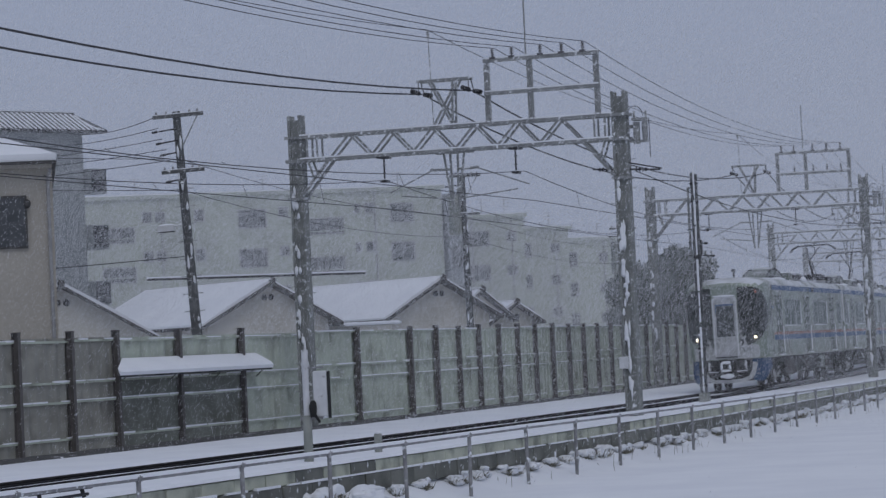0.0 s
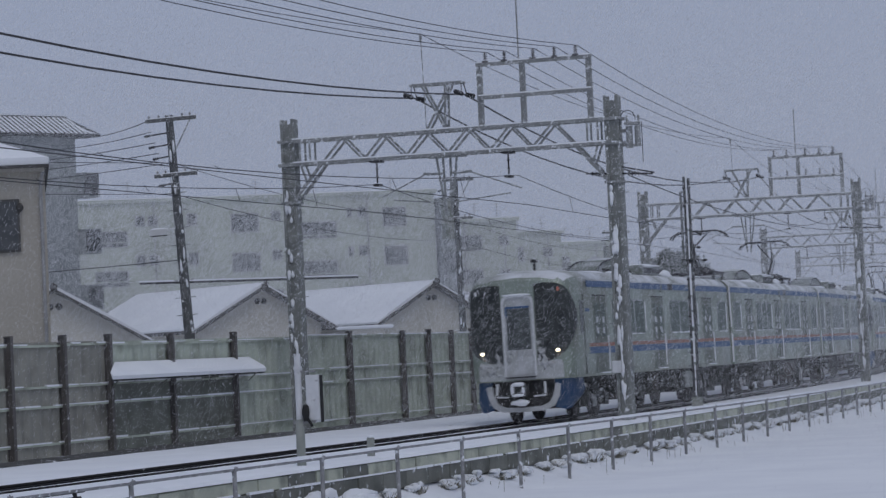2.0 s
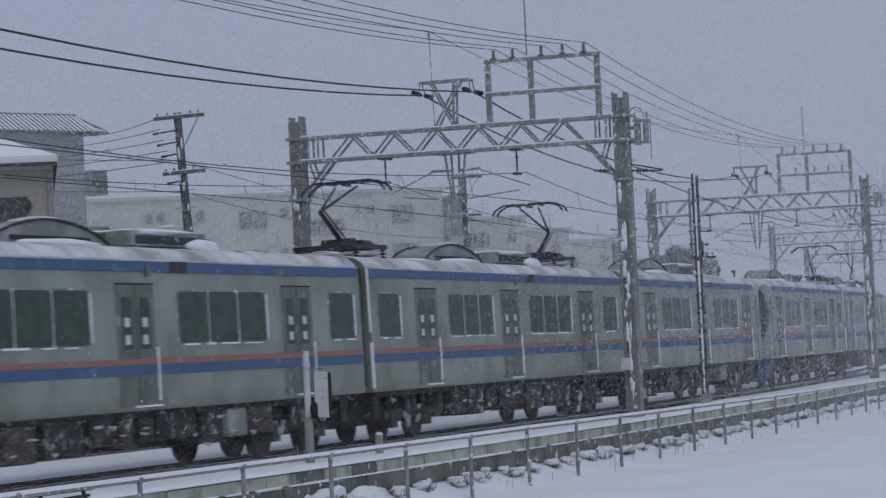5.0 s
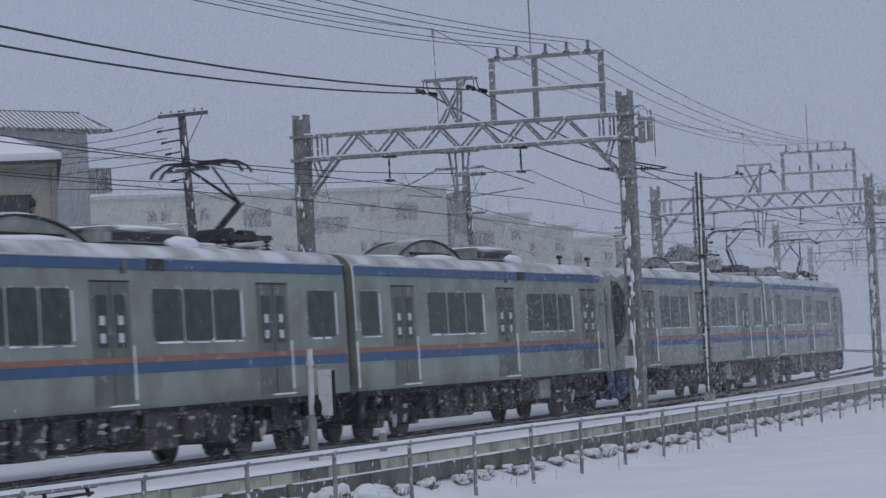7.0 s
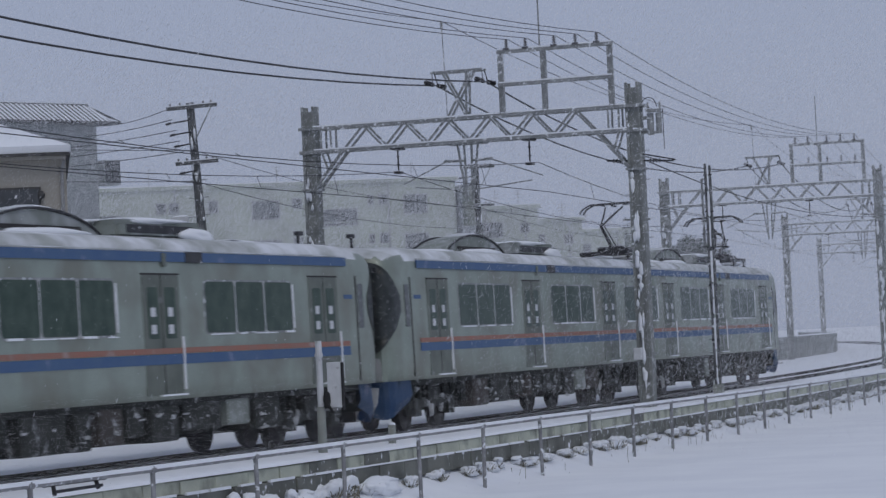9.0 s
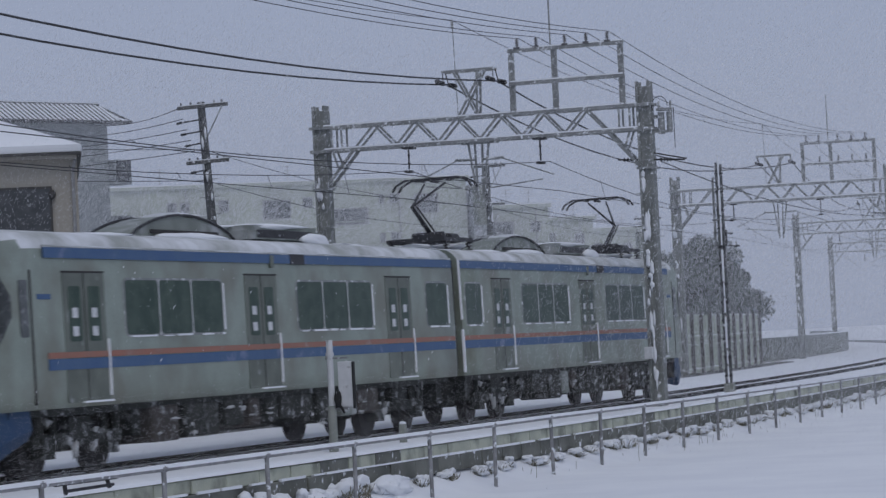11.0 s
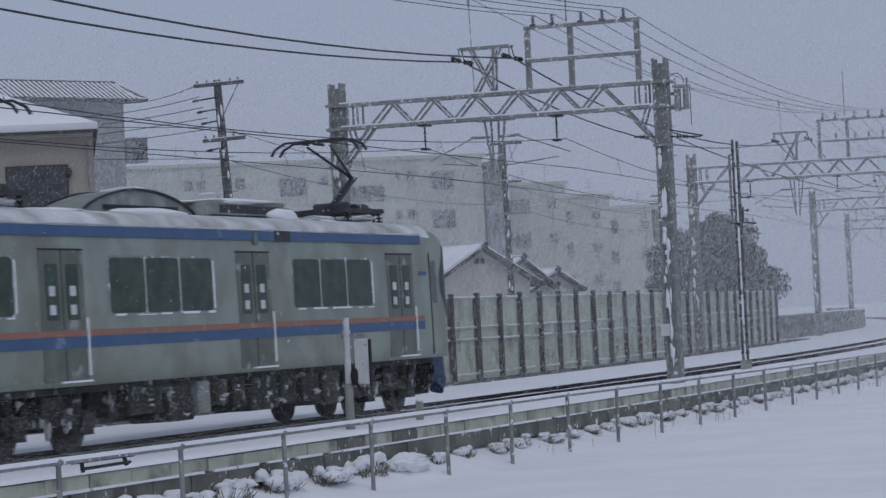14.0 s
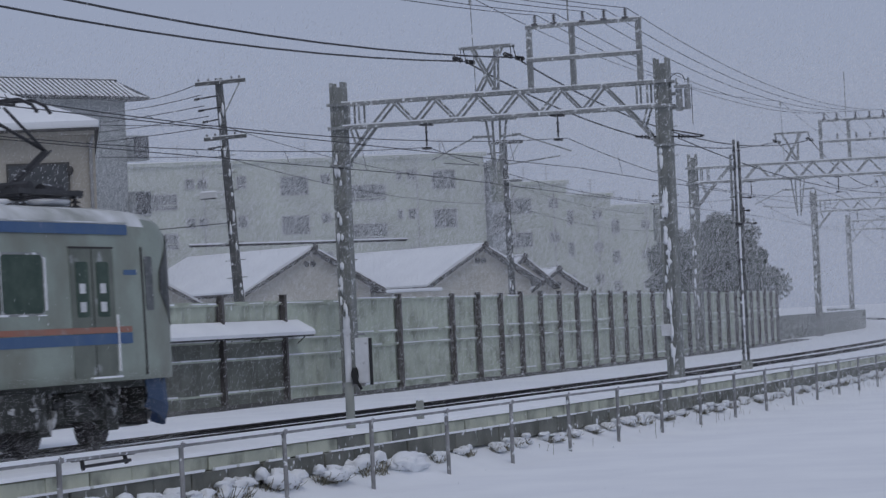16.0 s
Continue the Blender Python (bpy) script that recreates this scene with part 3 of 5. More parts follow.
    insulator(bm, (R + 0.3, 0, 6.04), (0.35, 0, -0.02), 4, 0.06)
    part("bracket_arm", bm, DARK_STEEL, g)
    box_part = bmesh.new()
    bar(box_part, (R + 0.43, -0.1, 6.66), (R + 0.43, -0.1, 7.2), 0.085, n=12)
    bar(box_part, (R + 0.64, -0.1, 6.70), (R + 0.64, -0.1, 7.2), 0.075, n=12)
    box(box_part, (R + 0.53, -0.1, 6.72), (0.36, 0.12, 0.06))
    box(box_part, (R + 0.52, -0.1, 7.26), (0.34, 0.34, 0.06))
    box(box_part, (R + 0.3, 0, 7.1), (0.3, 0.08, 0.08))
    box(box_part, (R + 0.3, 0, 6.75), (0.3, 0.08, 0.08))
    for dx in (0.38, 0.68):
        insulator(box_part, (R + dx, -0.1, 7.25), (0, 0, 0.22), 3, 0.04)
    part("switch_box", box_part, STEEL, g, "pair of grey snow-dusted switch drums with porcelain studs")
    bm = bmesh.new()
    for k in range(9):
        a, b = math.pi * k / 8, math.pi * (k + 1) / 8
        bar(bm, (R + 0.4 + 0.2 * math.cos(a), -0.1, 7.35 + 0.25 * math.sin(a)), (R + 0.4 + 0.2 * math.cos(b), -0.1, 7.35 + 0.25 * math.sin(b)), 0.01, n=5)
    bar(bm, (R + 0.75, -0.1, 7.3), (R + 0.75, -0.1, 6.3), 0.01, n=5)
    part("jumper_cable", bm, WIRE, g)
    return g


gantry = build_gantry()
gantry.matrix_basis = line_pose(67.4)
for s in (24.0, 110.8, 154.2, 197.6):
    g = copy_thing(gantry, line_pose(s))
    if s > 100:  # the farther gantries carry a second row of insulators
        for x in (-0.25, 0.5, 1.05, 1.6):
            bm = bmesh.new()
            insulator(bm, (x, -0.2, 8.22), (0, 0, 0.26), 4, 0.06)
            part("insulator", bm, PORCELAIN, g)
bm = bevelled((0, 0, 0), (0.22, 0.2, 0.30), 0.02)
bx = tagged(link("relay_box", bm, WHITE_PAINT), "small white relay box strapped to the gantry mast", "box")
bx.matrix_basis = line_pose(67.1, 2.3, 1.27)


# ---- wires ----
def hang(name, ends, radius, sag, label, category="cable", n=14, first=None):
    """One wire through the points in ends, sagging between each two."""
    cu = bpy.data.curves.new(name, "CURVE")
    cu.dimensions, cu.bevel_depth, cu.bevel_resolution = "3D", radius, 1
    sp = cu.splines.new("POLY")
    pts = []
    for a, b in zip(ends, ends[1:]):
        for i in range(n):
            f = i / n
            p = a.lerp(b, f)
            p.z -= (first if first and a is ends[0] else sag) * (b - a).length / 43.4 * 4 * f * (1 - f)
            pts.append(p)
    pts.append(ends[-1].copy())
    sp.points.add(len(pts) - 1)
    for q, p in zip(sp.points, pts):
        q.co = (*p, 1)
    cu.materials.append(WIRE)
    return tagged(new(name, cu), label, category)


spans = [24.0] + [67.4 + 43.4 * k for k in range(4)]
for x in (-0.75, -0.25, 0.5, 1.05, 1.6):
    hang("feeder_cable", [line(s, x, 9.32) for s in spans], 0.0095, 0.68, "thin dark feeder cable carried on the gantries' top insulators")
hang("feeder_cable", [line(s, -2.5, 9.93) for s in spans], 0.009, 0.6, "thin dark earth cable carried on rods above the gantries")
for x in (-2.7, -1.37):
    hang("power_cable", [line(s, x, 8.30) for s in spans], 0.022, 1.0, "thick dark power cable strained between the gantries", first=0.72)
for c in (0.0, -3.7):
    hang("messenger_wire", [line(s, c - 0.1, 6.18) for s in spans], 0.010, 0.72, "dark messenger wire above the track")
    hang("contact_wire", [line(s, c + (0.15 if i % 2 else -0.15), 5.42) for i, s in enumerate(spans)], 0.010, 0.02, "thin dark contact wire over the track")
    for k, (a, b) in enumerate(zip(spans, spans[1:])):
        if k > 2:
            continue
        for i in range(1, 9):
            f = i / 9
            s = a + (b - a) * f
            hang("dropper", [line(s, c - 0.1, 6.18 - 0.72 * (b - a) / 43.4 * 4 * f * (1 - f)), line(s, c, 5.41)], 0.006, 0.0, "thin dropper wire between messenger and contact wire", n=1)
hang("signal_cable", [line(s, 2.75, 6.0) for s in spans[1:]], 0.014, 0.5, "dark signal cable along the masts")


# ---- posts beside the near track ----
def build_ladder_post():
    ob = thing("signal_post", line_pose(74.6, 2.6, 0), "slender twin-tube steel post with step rungs and snow down one side", "post")
    bm = bmesh.new()
    bar(bm, (-0.055, -0.05, -0.15), (-0.055, -0.05, 6.3), 0.042, n=10)
    part("front_tube", bm, POLE, ob)
    bm = bmesh.new()
    bar(bm, (0.065, -0.05, -0.15), (0.065, -0.05, 6.25), 0.038, n=10)
    part("front_tube", bm, POLE, ob)
    bm = bmesh.new()
    for k in range(12):
        box(bm, (0.0, -0.05, 0.5 + 0.5 * k), (0.21, 0.11, 0.05))
    part("clamps", bm, DARK_STEEL, ob, kind="stuff")
    bm = bmesh.new()
    bar(bm, (-0.19, 0.03, 4.0), (-0.19, 0.03, 5.9), 0.035, n=8)
    bar(bm, (-0.17, 0.03, 5.9), (0, 0, 5.9), 0.03, n=8)
    part("side_tube", bm, STEEL, ob)
    bm = bmesh.new()
    rnd = random.Random(4)
    z = 0.35
    while z < 5.7:
        e = z + rnd.uniform(0.25, 0.9)
        box(bm, (0.005, -0.1, (z + e) / 2), (rnd.uniform(0.03, 0.06), 0.03, e - z))
        z = e + rnd.uniform(0.02, 0.15)
    part("stuck_snow", bm, SNOW, ob, kind="stuff")
    for k in range(13):
        bm = bmesh.new()
        z = 0.8 + 0.36 * k
        bar(bm, (-0.2, 0, z), (0.16, 0, z), 0.017, n=6)
        part("rung", bm, STEEL, ob)
    bm = bmesh.new()
    for z, d in ((4.05, 0.42), (4.4, 0.25), (4.75, 0.3)):
        bar(bm, (-0.25, 0, z), (d, 0, z - 0.04), 0.016, n=6)
        insulator(bm, (d - 0.05, 0, z - 0.04), (0.1, 0, 0), 2, 0.04)
    bar(bm, (-0.06, 0.05, 3.6), (-0.06, 0.05, 4.8), 0.06, n=8)
    box(bm, (0.02, 0.06, 4.25), (0.2, 0.16, 0.42))
    part("cable_bracket", bm, DARK_STEEL, ob)
    bm = bmesh.new()
    box(bm, (0, 0, 0.05), (0.26, 0.26, 0.5))
    part("footing", bm, CONCRETE, ob)


build_ladder_post()


def build_near_post():
    ob = thing("equipment_post", line_pose(45.9, 2.3, 0), "grey concrete post with a white upper pipe and a white board", "post")
    bm = bmesh.new()
    bar(bm, (0, 0, -0.2), (0, 0, 0.75), 0.085, 0.075, n=12)
    part("base", bm, CONCRETE, ob)
    bm = bmesh.new()
    bar(bm, (0, 0, 0.72), (0, 0, 1.9), 0.058, n=12)
    bar(bm, (0, 0, 1.62), (0, 0, 1.68), 0.075, n=12)
    part("pipe", bm, WHITE_PAINT, ob)
    bm = bmesh.new()
    box(bm, (0.12, 0, 1.58), (0.42, 0.03, 0.03))
    part("bracket", bm, FENCE, ob)
    bm = bmesh.new()
    box(bm, (0.1, 0, 0.70), (0.42, 0.06, 0.05))
    part("bracket", bm, FENCE, ob)
    bm = bevelled((0.27, 0.03, 1.12), (0.27, 0.08, 0.80), 0.015)
    b = part("board", bm, WHITE_PAINT, ob, "white painted board")
    bm = bmesh.new()
    box(bm, (0.42, 0.03, 1.1), (0.02, 0.1, 0.82))
    part("board_edge", bm, BLACK, b)
    bm = bmesh.new()
    lump(bm, (0.14, -0.06, 0.86), (0.06, 0.06, 0.14), 3, 0.5)
    bar(bm, (0.15, -0.06, 0.8), (0.26, -0.06, 0.62), 0.025, n=8)
    part("cable_bunch", bm, BLACK, ob)


build_near_post()
ob = thing("marker_stub", line_pose(49.3, 2.3, 0), "short grey concrete marker stub topped with snow", "marker")
part("stub", bevelled((0, 0, 0.06), (0.12, 0.12, 0.46), 0.015), CONCRETE, ob)
bm = bmesh.new()
lump(bm, (0, 0, 0.30), (0.07, 0.07, 0.035), 2, 0.2)
part("snow_cap", bm, SNOW, ob)
ob = thing("pipe_clamp", line_pose(33.4, 4.06, 0.176), "short bent steel pipe with clamps on the railing, snow on top", "pipe")
bm = bmesh.new()
bar(bm, (0, -0.8, 0.0), (0, 0.9, 0.0), 0.03, n=8)
bar(bm, (0.05, -0.6, -0.10), (0.05, 0.7, -0.09), 0.022, n=8)
bar(bm, (0, -0.55, 0.03), (0.05, -0.6, -0.14), 0.03, n=8)
bar(bm, (0, 0.6, 0.03), (0.05, 0.6, -0.13), 0.03, n=8)
part("pipe", bm, DARK_STEEL, ob)
bm = bmesh.new()
bar(bm, (0, -0.8, 0.04), (0, 0.9, 0.04), 0.045, 0.04)
part("snow_line", bm, SNOW, ob, kind="stuff")


# ---- houses and flats beyond the wall ----
def view_pose(x, y, turn=0.0):
    return pose(x, y, -0.2, 0, 0, 18.5 + turn)


def gable_house(w, d, eave, ridge, m, label, over=0.45, mat=None):
    """Gable end faces -y; the ridge runs along y."""
    h = thing("house", m, label, "house", "houses")
    bm = bmesh.new()
    prof = [(-w / 2, -0.2), (w / 2, -0.2), (w / 2, eave), (0, ridge - 0.12), (-w / 2, eave)]
    sweep(bm, lambda y: [(x, y, z) for x, z in prof], [0, d])
    part("wall", bm, mat or PLASTER, h)
    k = (ridge - eave) / (w / 2)
    for sx in (-1, 1):
        bm = bmesh.new()
        e = w / 2 + over
        sweep(bm, lambda y: [(0, y, ridge - 0.1), (sx * e, y, ridge - 0.1 - e * k), (sx * e, y, ridge - e * k + 0.03), (0, y, ridge + 0.03)], [-0.5, d + 0.4])
        bmesh.ops.recalc_face_normals(bm, faces=bm.faces[:])
        r = part("roof", bm, EAVE, h, "dark tiled roof slope")
        bm = bmesh.new()
        e2 = e - 0.03
        sweep(bm, lambda y: [(0, y, ridge + 0.03), (sx * e2, y, ridge - e2 * k + 0.034), (sx * e2, y, ridge - e2 * k + 0.11), (sx * e2 * 0.5, y, ridge - e2 * k * 0.5 + 0.17), (0, y, ridge + 0.15)], [-0.35 + (d + 0.6) * i / 8 for i in range(9)])
        bmesh.ops.recalc_face_normals(bm, faces=bm.faces[:])
        part("snow", bm, SNOW, r, "unbroken snow")
    bm = bmesh.new()
    lump(bm, (0, -0.52, ridge + 0.06), (0.13, 0.1, 0.16), 1, 0.3)
    box(bm, (0, d / 2, ridge + 0.05), (0.2, d + 0.9, 0.1))
    part("ridge_tile", bm, EAVE, h)
    bm = bmesh.new()
    for dx in (-0.16, 0.16):
        bar(bm, (dx, 0.02, ridge - 0.62), (dx, -0.05, ridge - 0.62), 0.13, n=10)
    part("gable_vent", bm, EAVE, h)
    return h


gable_house(5.95, 10.3, 3.65, 5.2, view_pose(-44.48, 109.22, 35), "single-storey plaster house under a snowy gable roof")
gable_house(5.3, 10.0, 3.64, 5.1, view_pose(-39.04, 115.49, 35), "single-storey house with pale gable and thick snow on its roof")
gable_house(2.6, 2.6, 3.6, 4.62, view_pose(-38.79, 120.33, 28), "small outhouse with a snowy gable roof")
gable_house(1.9, 2.4, 3.40, 4.0, view_pose(-37.62, 121.76, 25), "small low house with a snowy gable roof")
gable_house(6.2, 6.0, 3.1, 4.95, view_pose(-44.8, 90.6, 8), "plaster house with dark eaves and a snowy roof")
ob = thing("porch_roof", view_pose(-40.2, 110.2, 0), "flat porch roof carrying a slab of snow", "roof")
bm = bmesh.new()
box(bm, (0, 0, 1.6), (1.6, 1.2, 3.2))
part("body", bm, PLASTER, ob)
part("snow", bevelled((0, 0, 3.28), (2.4, 1.5, 0.14), 0.05, 2), SNOW, ob)


def wall_with_windows(ob, w, h, d, mat, wins, win_mat, edge=0.06):
    """A block w x d x h with its front at y = 0; wins: x, z, width, height, each a window with casing, panes and sill."""
    bm = bmesh.new()
    box(bm, (0, d / 2, h / 2 - 0.5), (w, d, h + 1))
    part("wall", bm, mat, ob)
    for x, z, ww, hh in wins:
        bm = bmesh.new()
        for a, b in (((x - ww / 2 - edge / 2, z), (edge, hh + 2 * edge)), ((x + ww / 2 + edge / 2, z), (edge, hh + 2 * edge))):
            box(bm, (a[0], -0.03, a[1]), (b[0], 0.1, b[1]))
        for zz in (z - hh / 2 - edge / 2, z + hh / 2 + edge / 2):
            box(bm, (x, -0.03, zz), (ww, 0.1, edge))
        if ww > 1:
            box(bm, (x, -0.03, z), (edge * 0.7, 0.06, hh))
        f = part("window", bm, FRAME, ob)
        bm = bmesh.new()
        box(bm, (x, -0.012, z), (ww, 0.02, hh))
        part("pane", bm, win_mat, f)


def beige_house():
    h = thing("beige_house", view_pose(-28.62, 57.65, 8.5), "two-storey beige house with dark window and snowy roof", "house")
    W, H = 11.0, 6.55
    bm = bmesh.new()
    box(bm, (-W / 2, 4, H / 2 - 0.4), (W, 8, H + 0.8))
    part("wall", bm, BEIGE, h)
    bm = bmesh.new()
    box(bm, (-1.30, -0.03, 5.34), (1.42, 0.08, 1.2))
    f = part("window", bm, EAVE, h)
    bm = bmesh.new()
    box(bm, (-1.30, -0.08, 5.34), (1.32, 0.02, 1.1))
    part("pane", bm, WINDOW, f)
    bm = bmesh.new()
    lump(bm, (-0.58, -0.1, 5.75), (0.08, 0.1, 0.1), 4, 0.2)
    part("vent_hood", bm, EAVE, h)
    bm = bmesh.new()
    bar(bm, (-0.1, -0.08, -0.3), (-0.1, -0.08, 6.3), 0.04, n=8)
    bar(bm, (-0.1, -0.08, 6.3), (-0.04, -0.3, 6.5), 0.04, n=8)
    part("downpipe", bm, FRAME, h)
    bm = bmesh.new()
    box(bm, (-W / 2 - 0.2, 4, H + 0.10), (W + 0.6, 8.9, 0.06))
    e = part("eave", bm, EAVE, h)
    bm = bmesh.new()
    box(bm, (-W / 2 - 0.2, 4, H + 0.03), (W + 0.4, 8.7, 0.08))
    part("soffit", bm, BEIGE, e)
    bm = bmesh.new()
    sweep(bm, lambda st: [(st[0], 4 + (y - 4) * st[1], H + 0.13 + max(0, (z - 0.14)) * st[1] + st[2]) for y, z in ((-0.42, 0.14), (-0.44, 0.3), (4, 1.9), (8.6, 0.3), (8.6, 0.14))],
          [(0.12, 1.0, 0), (0.10, 0.98, 0.02), (-3.6, 1.0, 0.0), (-W, 1.0, 0)])
    for v in bm.verts:  # hip the near end
        if v.co.x > 0.05 and v.co.z > H + 0.5:
            v.co.z, v.co.x = H + 0.3, 0.02
    part("snow_roof", bm, SNOW, h, "hipped roof under smooth snow")
    bm = bmesh.new()
    box(bm, (-1.3, -0.05, 2.45), (0.5, 0.1, 0.5))
    part("meter_box", bm, PLASTER, h)


beige_house()


def apartment(name_pose, w, h, d, wins, label, mat, storeys):
    a = thing("apartment_building", name_pose, label, "building", "apartment buildings")
    wall_with_windows(a, w, h, d, mat, wins, FAR_WINDOW, 0.07)
    bm = bmesh.new()
    box(bm, (0, d / 2, h + 0.1), (w + 0.4, d + 0.4, 0.22))
    r = part("roof", bm, mat, a)
    bm = bmesh.new()
    box(bm, (0, d / 2, h + 0.25), (w + 0.3, d + 0.3, 0.08))
    part("snow", bm, SNOW, r)
    for k in range(1, storeys):
        bm = bmesh.new()
        box(bm, (0, -0.012, h * k / storeys), (w, 0.024, 0.06))
        part("string_course", bm, mat, a)
    for x in (w * 0.31, -w * 0.28):
        bm = bmesh.new()
        bar(bm, (x, -0.06, 0), (x, -0.06, h), 0.05, n=6)
        part("downpipe", bm, FRAME, a)
    for i, x in enumerate((-0.34, 0.02, 0.41)):
        bm = bmesh.new()
        bar(bm, (x * w, 2 + i, h + 0.3), (x * w, 2 + i, h + 1.5), 0.03, n=6)
        for z in (1.45, 1.2, 0.95):
            bar(bm, (x * w - 0.35, 2 + i, h + z), (x * w + 0.35, 2 + i, h + z), 0.015, n=5)
        part("aerial", bm, FRAME, a)
    return a


cols = [(-9.2, 0.52, 0.6, 0.0), (-8.35, 0.53, 0.56, 0.0), (-5.74, 0.55, 0.7, 0.0), (-2.2, 1.77, 1.15, -0.35), (-0.1, 0.54, 0.55, 0.05), (2.8, 2.24, 1.0, -1.0), (4.91, 0.26, 0.53, 0.1), (5.76, 0.49, 0.56, 0.12), (7.98, 1.5, 1.2, -0.28), (-11.17, 2.1, 0.95, -1.15)]
wins = [(x + 1.43, 11.75 - 2.62 * r + dz, w, h) for r in range(4) for x, w, h, dz in cols]
m = pose(-70.83, 173.87, -0.2, 0, 0, 18.5 + 12)
apartment(m, 24.4, 13.0, 9.0, wins, "cream four-storey apartment block half lost in snowfall", APART, 5)
for x, y, w, h, t in ((-60.0, 189.7, 4.9, 11.3, 12), (-60.5, 201.9, 5.4, 10.75, 12), (-60.4, 214.5, 6.0, 10.25, 12)):
    wins = [(-w * 0.2, h - 1.5 - 2.4 * r, 1.6, 1.0) for r in range(4)] + [(w * 0.3, h - 1.4 - 2.4 * r, 0.6, 0.6) for r in range(4)]
    apartment(pose(x, y, -0.2, 0, 0, 18.5 + t), w, h, 9.0, wins, "far cream apartment block stepping back into the snowfall", APART, 5)
# a stair tower darkens the end of the long block
ob = thing("stair_tower", pose(-59.65, 179.95, -0.2, 0, 0, 30), "grey stair tower at the end of the long block", "tower")
bm = bmesh.new()
box(bm, (0.2, 1, 6.0), (1.0, 3, 13.2))
part("wall", bm, APART_B, ob)
for k in range(4):
    bm = bmesh.new()
    box(bm, (0.2, -0.55, 10.9 - 2.62 * k), (0.8, 0.12, 1.5))
    part("opening", bm, FAR_WINDOW, ob)


def grey_block():
    a = thing("grey_apartment", view_pose(-56.9, 117.9, 42), "tall grey apartment block with tiled roof and balconies", "building", "apartment buildings")
    W, H = 14, 12.9
    bm = bmesh.new()
    box(bm, (-W / 2, 4, H / 2 - 0.3), (W, 8, H + 0.6))
    part("wall", bm, APART_B, a)
    # pent roof with ribs of tiles
    bm = bmesh.new()
    sweep(bm, lambda st: [(st[0], -0.7, H - 0.05), (st[0], -0.7, H + 0.05), (st[1], 0.9, H + 0.95), (st[1], 4, H + 0.95), (st[1], 4, H - 0.05)], [(-W, -W), (0.95, 0.15)])
    r = part("roof", bm, TILE, a)
    for i in range(56):
        x = -W + 0.15 + i * 0.265
        bm = bmesh.new()
        top = min(x, 0.12)
        end = 0.86 - max(0, x - 0.12) * 1.85
        rise = H + 0.05 + 0.9 * (end + 0.7) / 1.6
        sweep(bm, lambda q: [(q[0] - 0.065, q[1], q[2]), (q[0] + 0.065, q[1], q[2]), (q[0] + 0.05, q[1], q[2] + 0.022), (q[0] - 0.05, q[1], q[2] + 0.022)], [(x, -0.71, H + 0.05), (top, end, rise)])
        part("tile_rib", bm, SNOW, r)
    bm = bmesh.new()
    box(bm, (-W / 2 + 0.05, 1.0, H + 0.95), (W + 0.3, 0.3, 0.08))
    part("ridge", bm, TILE, r)
    bm = bmesh.new()
    box(bm, (-W / 2 + 0.05, 1.0, H + 1.01), (W + 0.3, 0.26, 0.05))
    part("ridge_snow", bm, SNOW, r)
    for k in range(4):
        z = 10.6 - 2.6 * k
        bm = bmesh.new()
        box(bm, (0.5, 0.0, z), (0.9, 0.9, 1.15))
        b = part("balcony", bm, APART_B, a)
        bm = bmesh.new()
        box(bm, (0.5, -0.47, z + 0.02), (0.82, 0.04, 1.0))
        part("balcony_panel", bm, WINDOW, b)


grey_block()


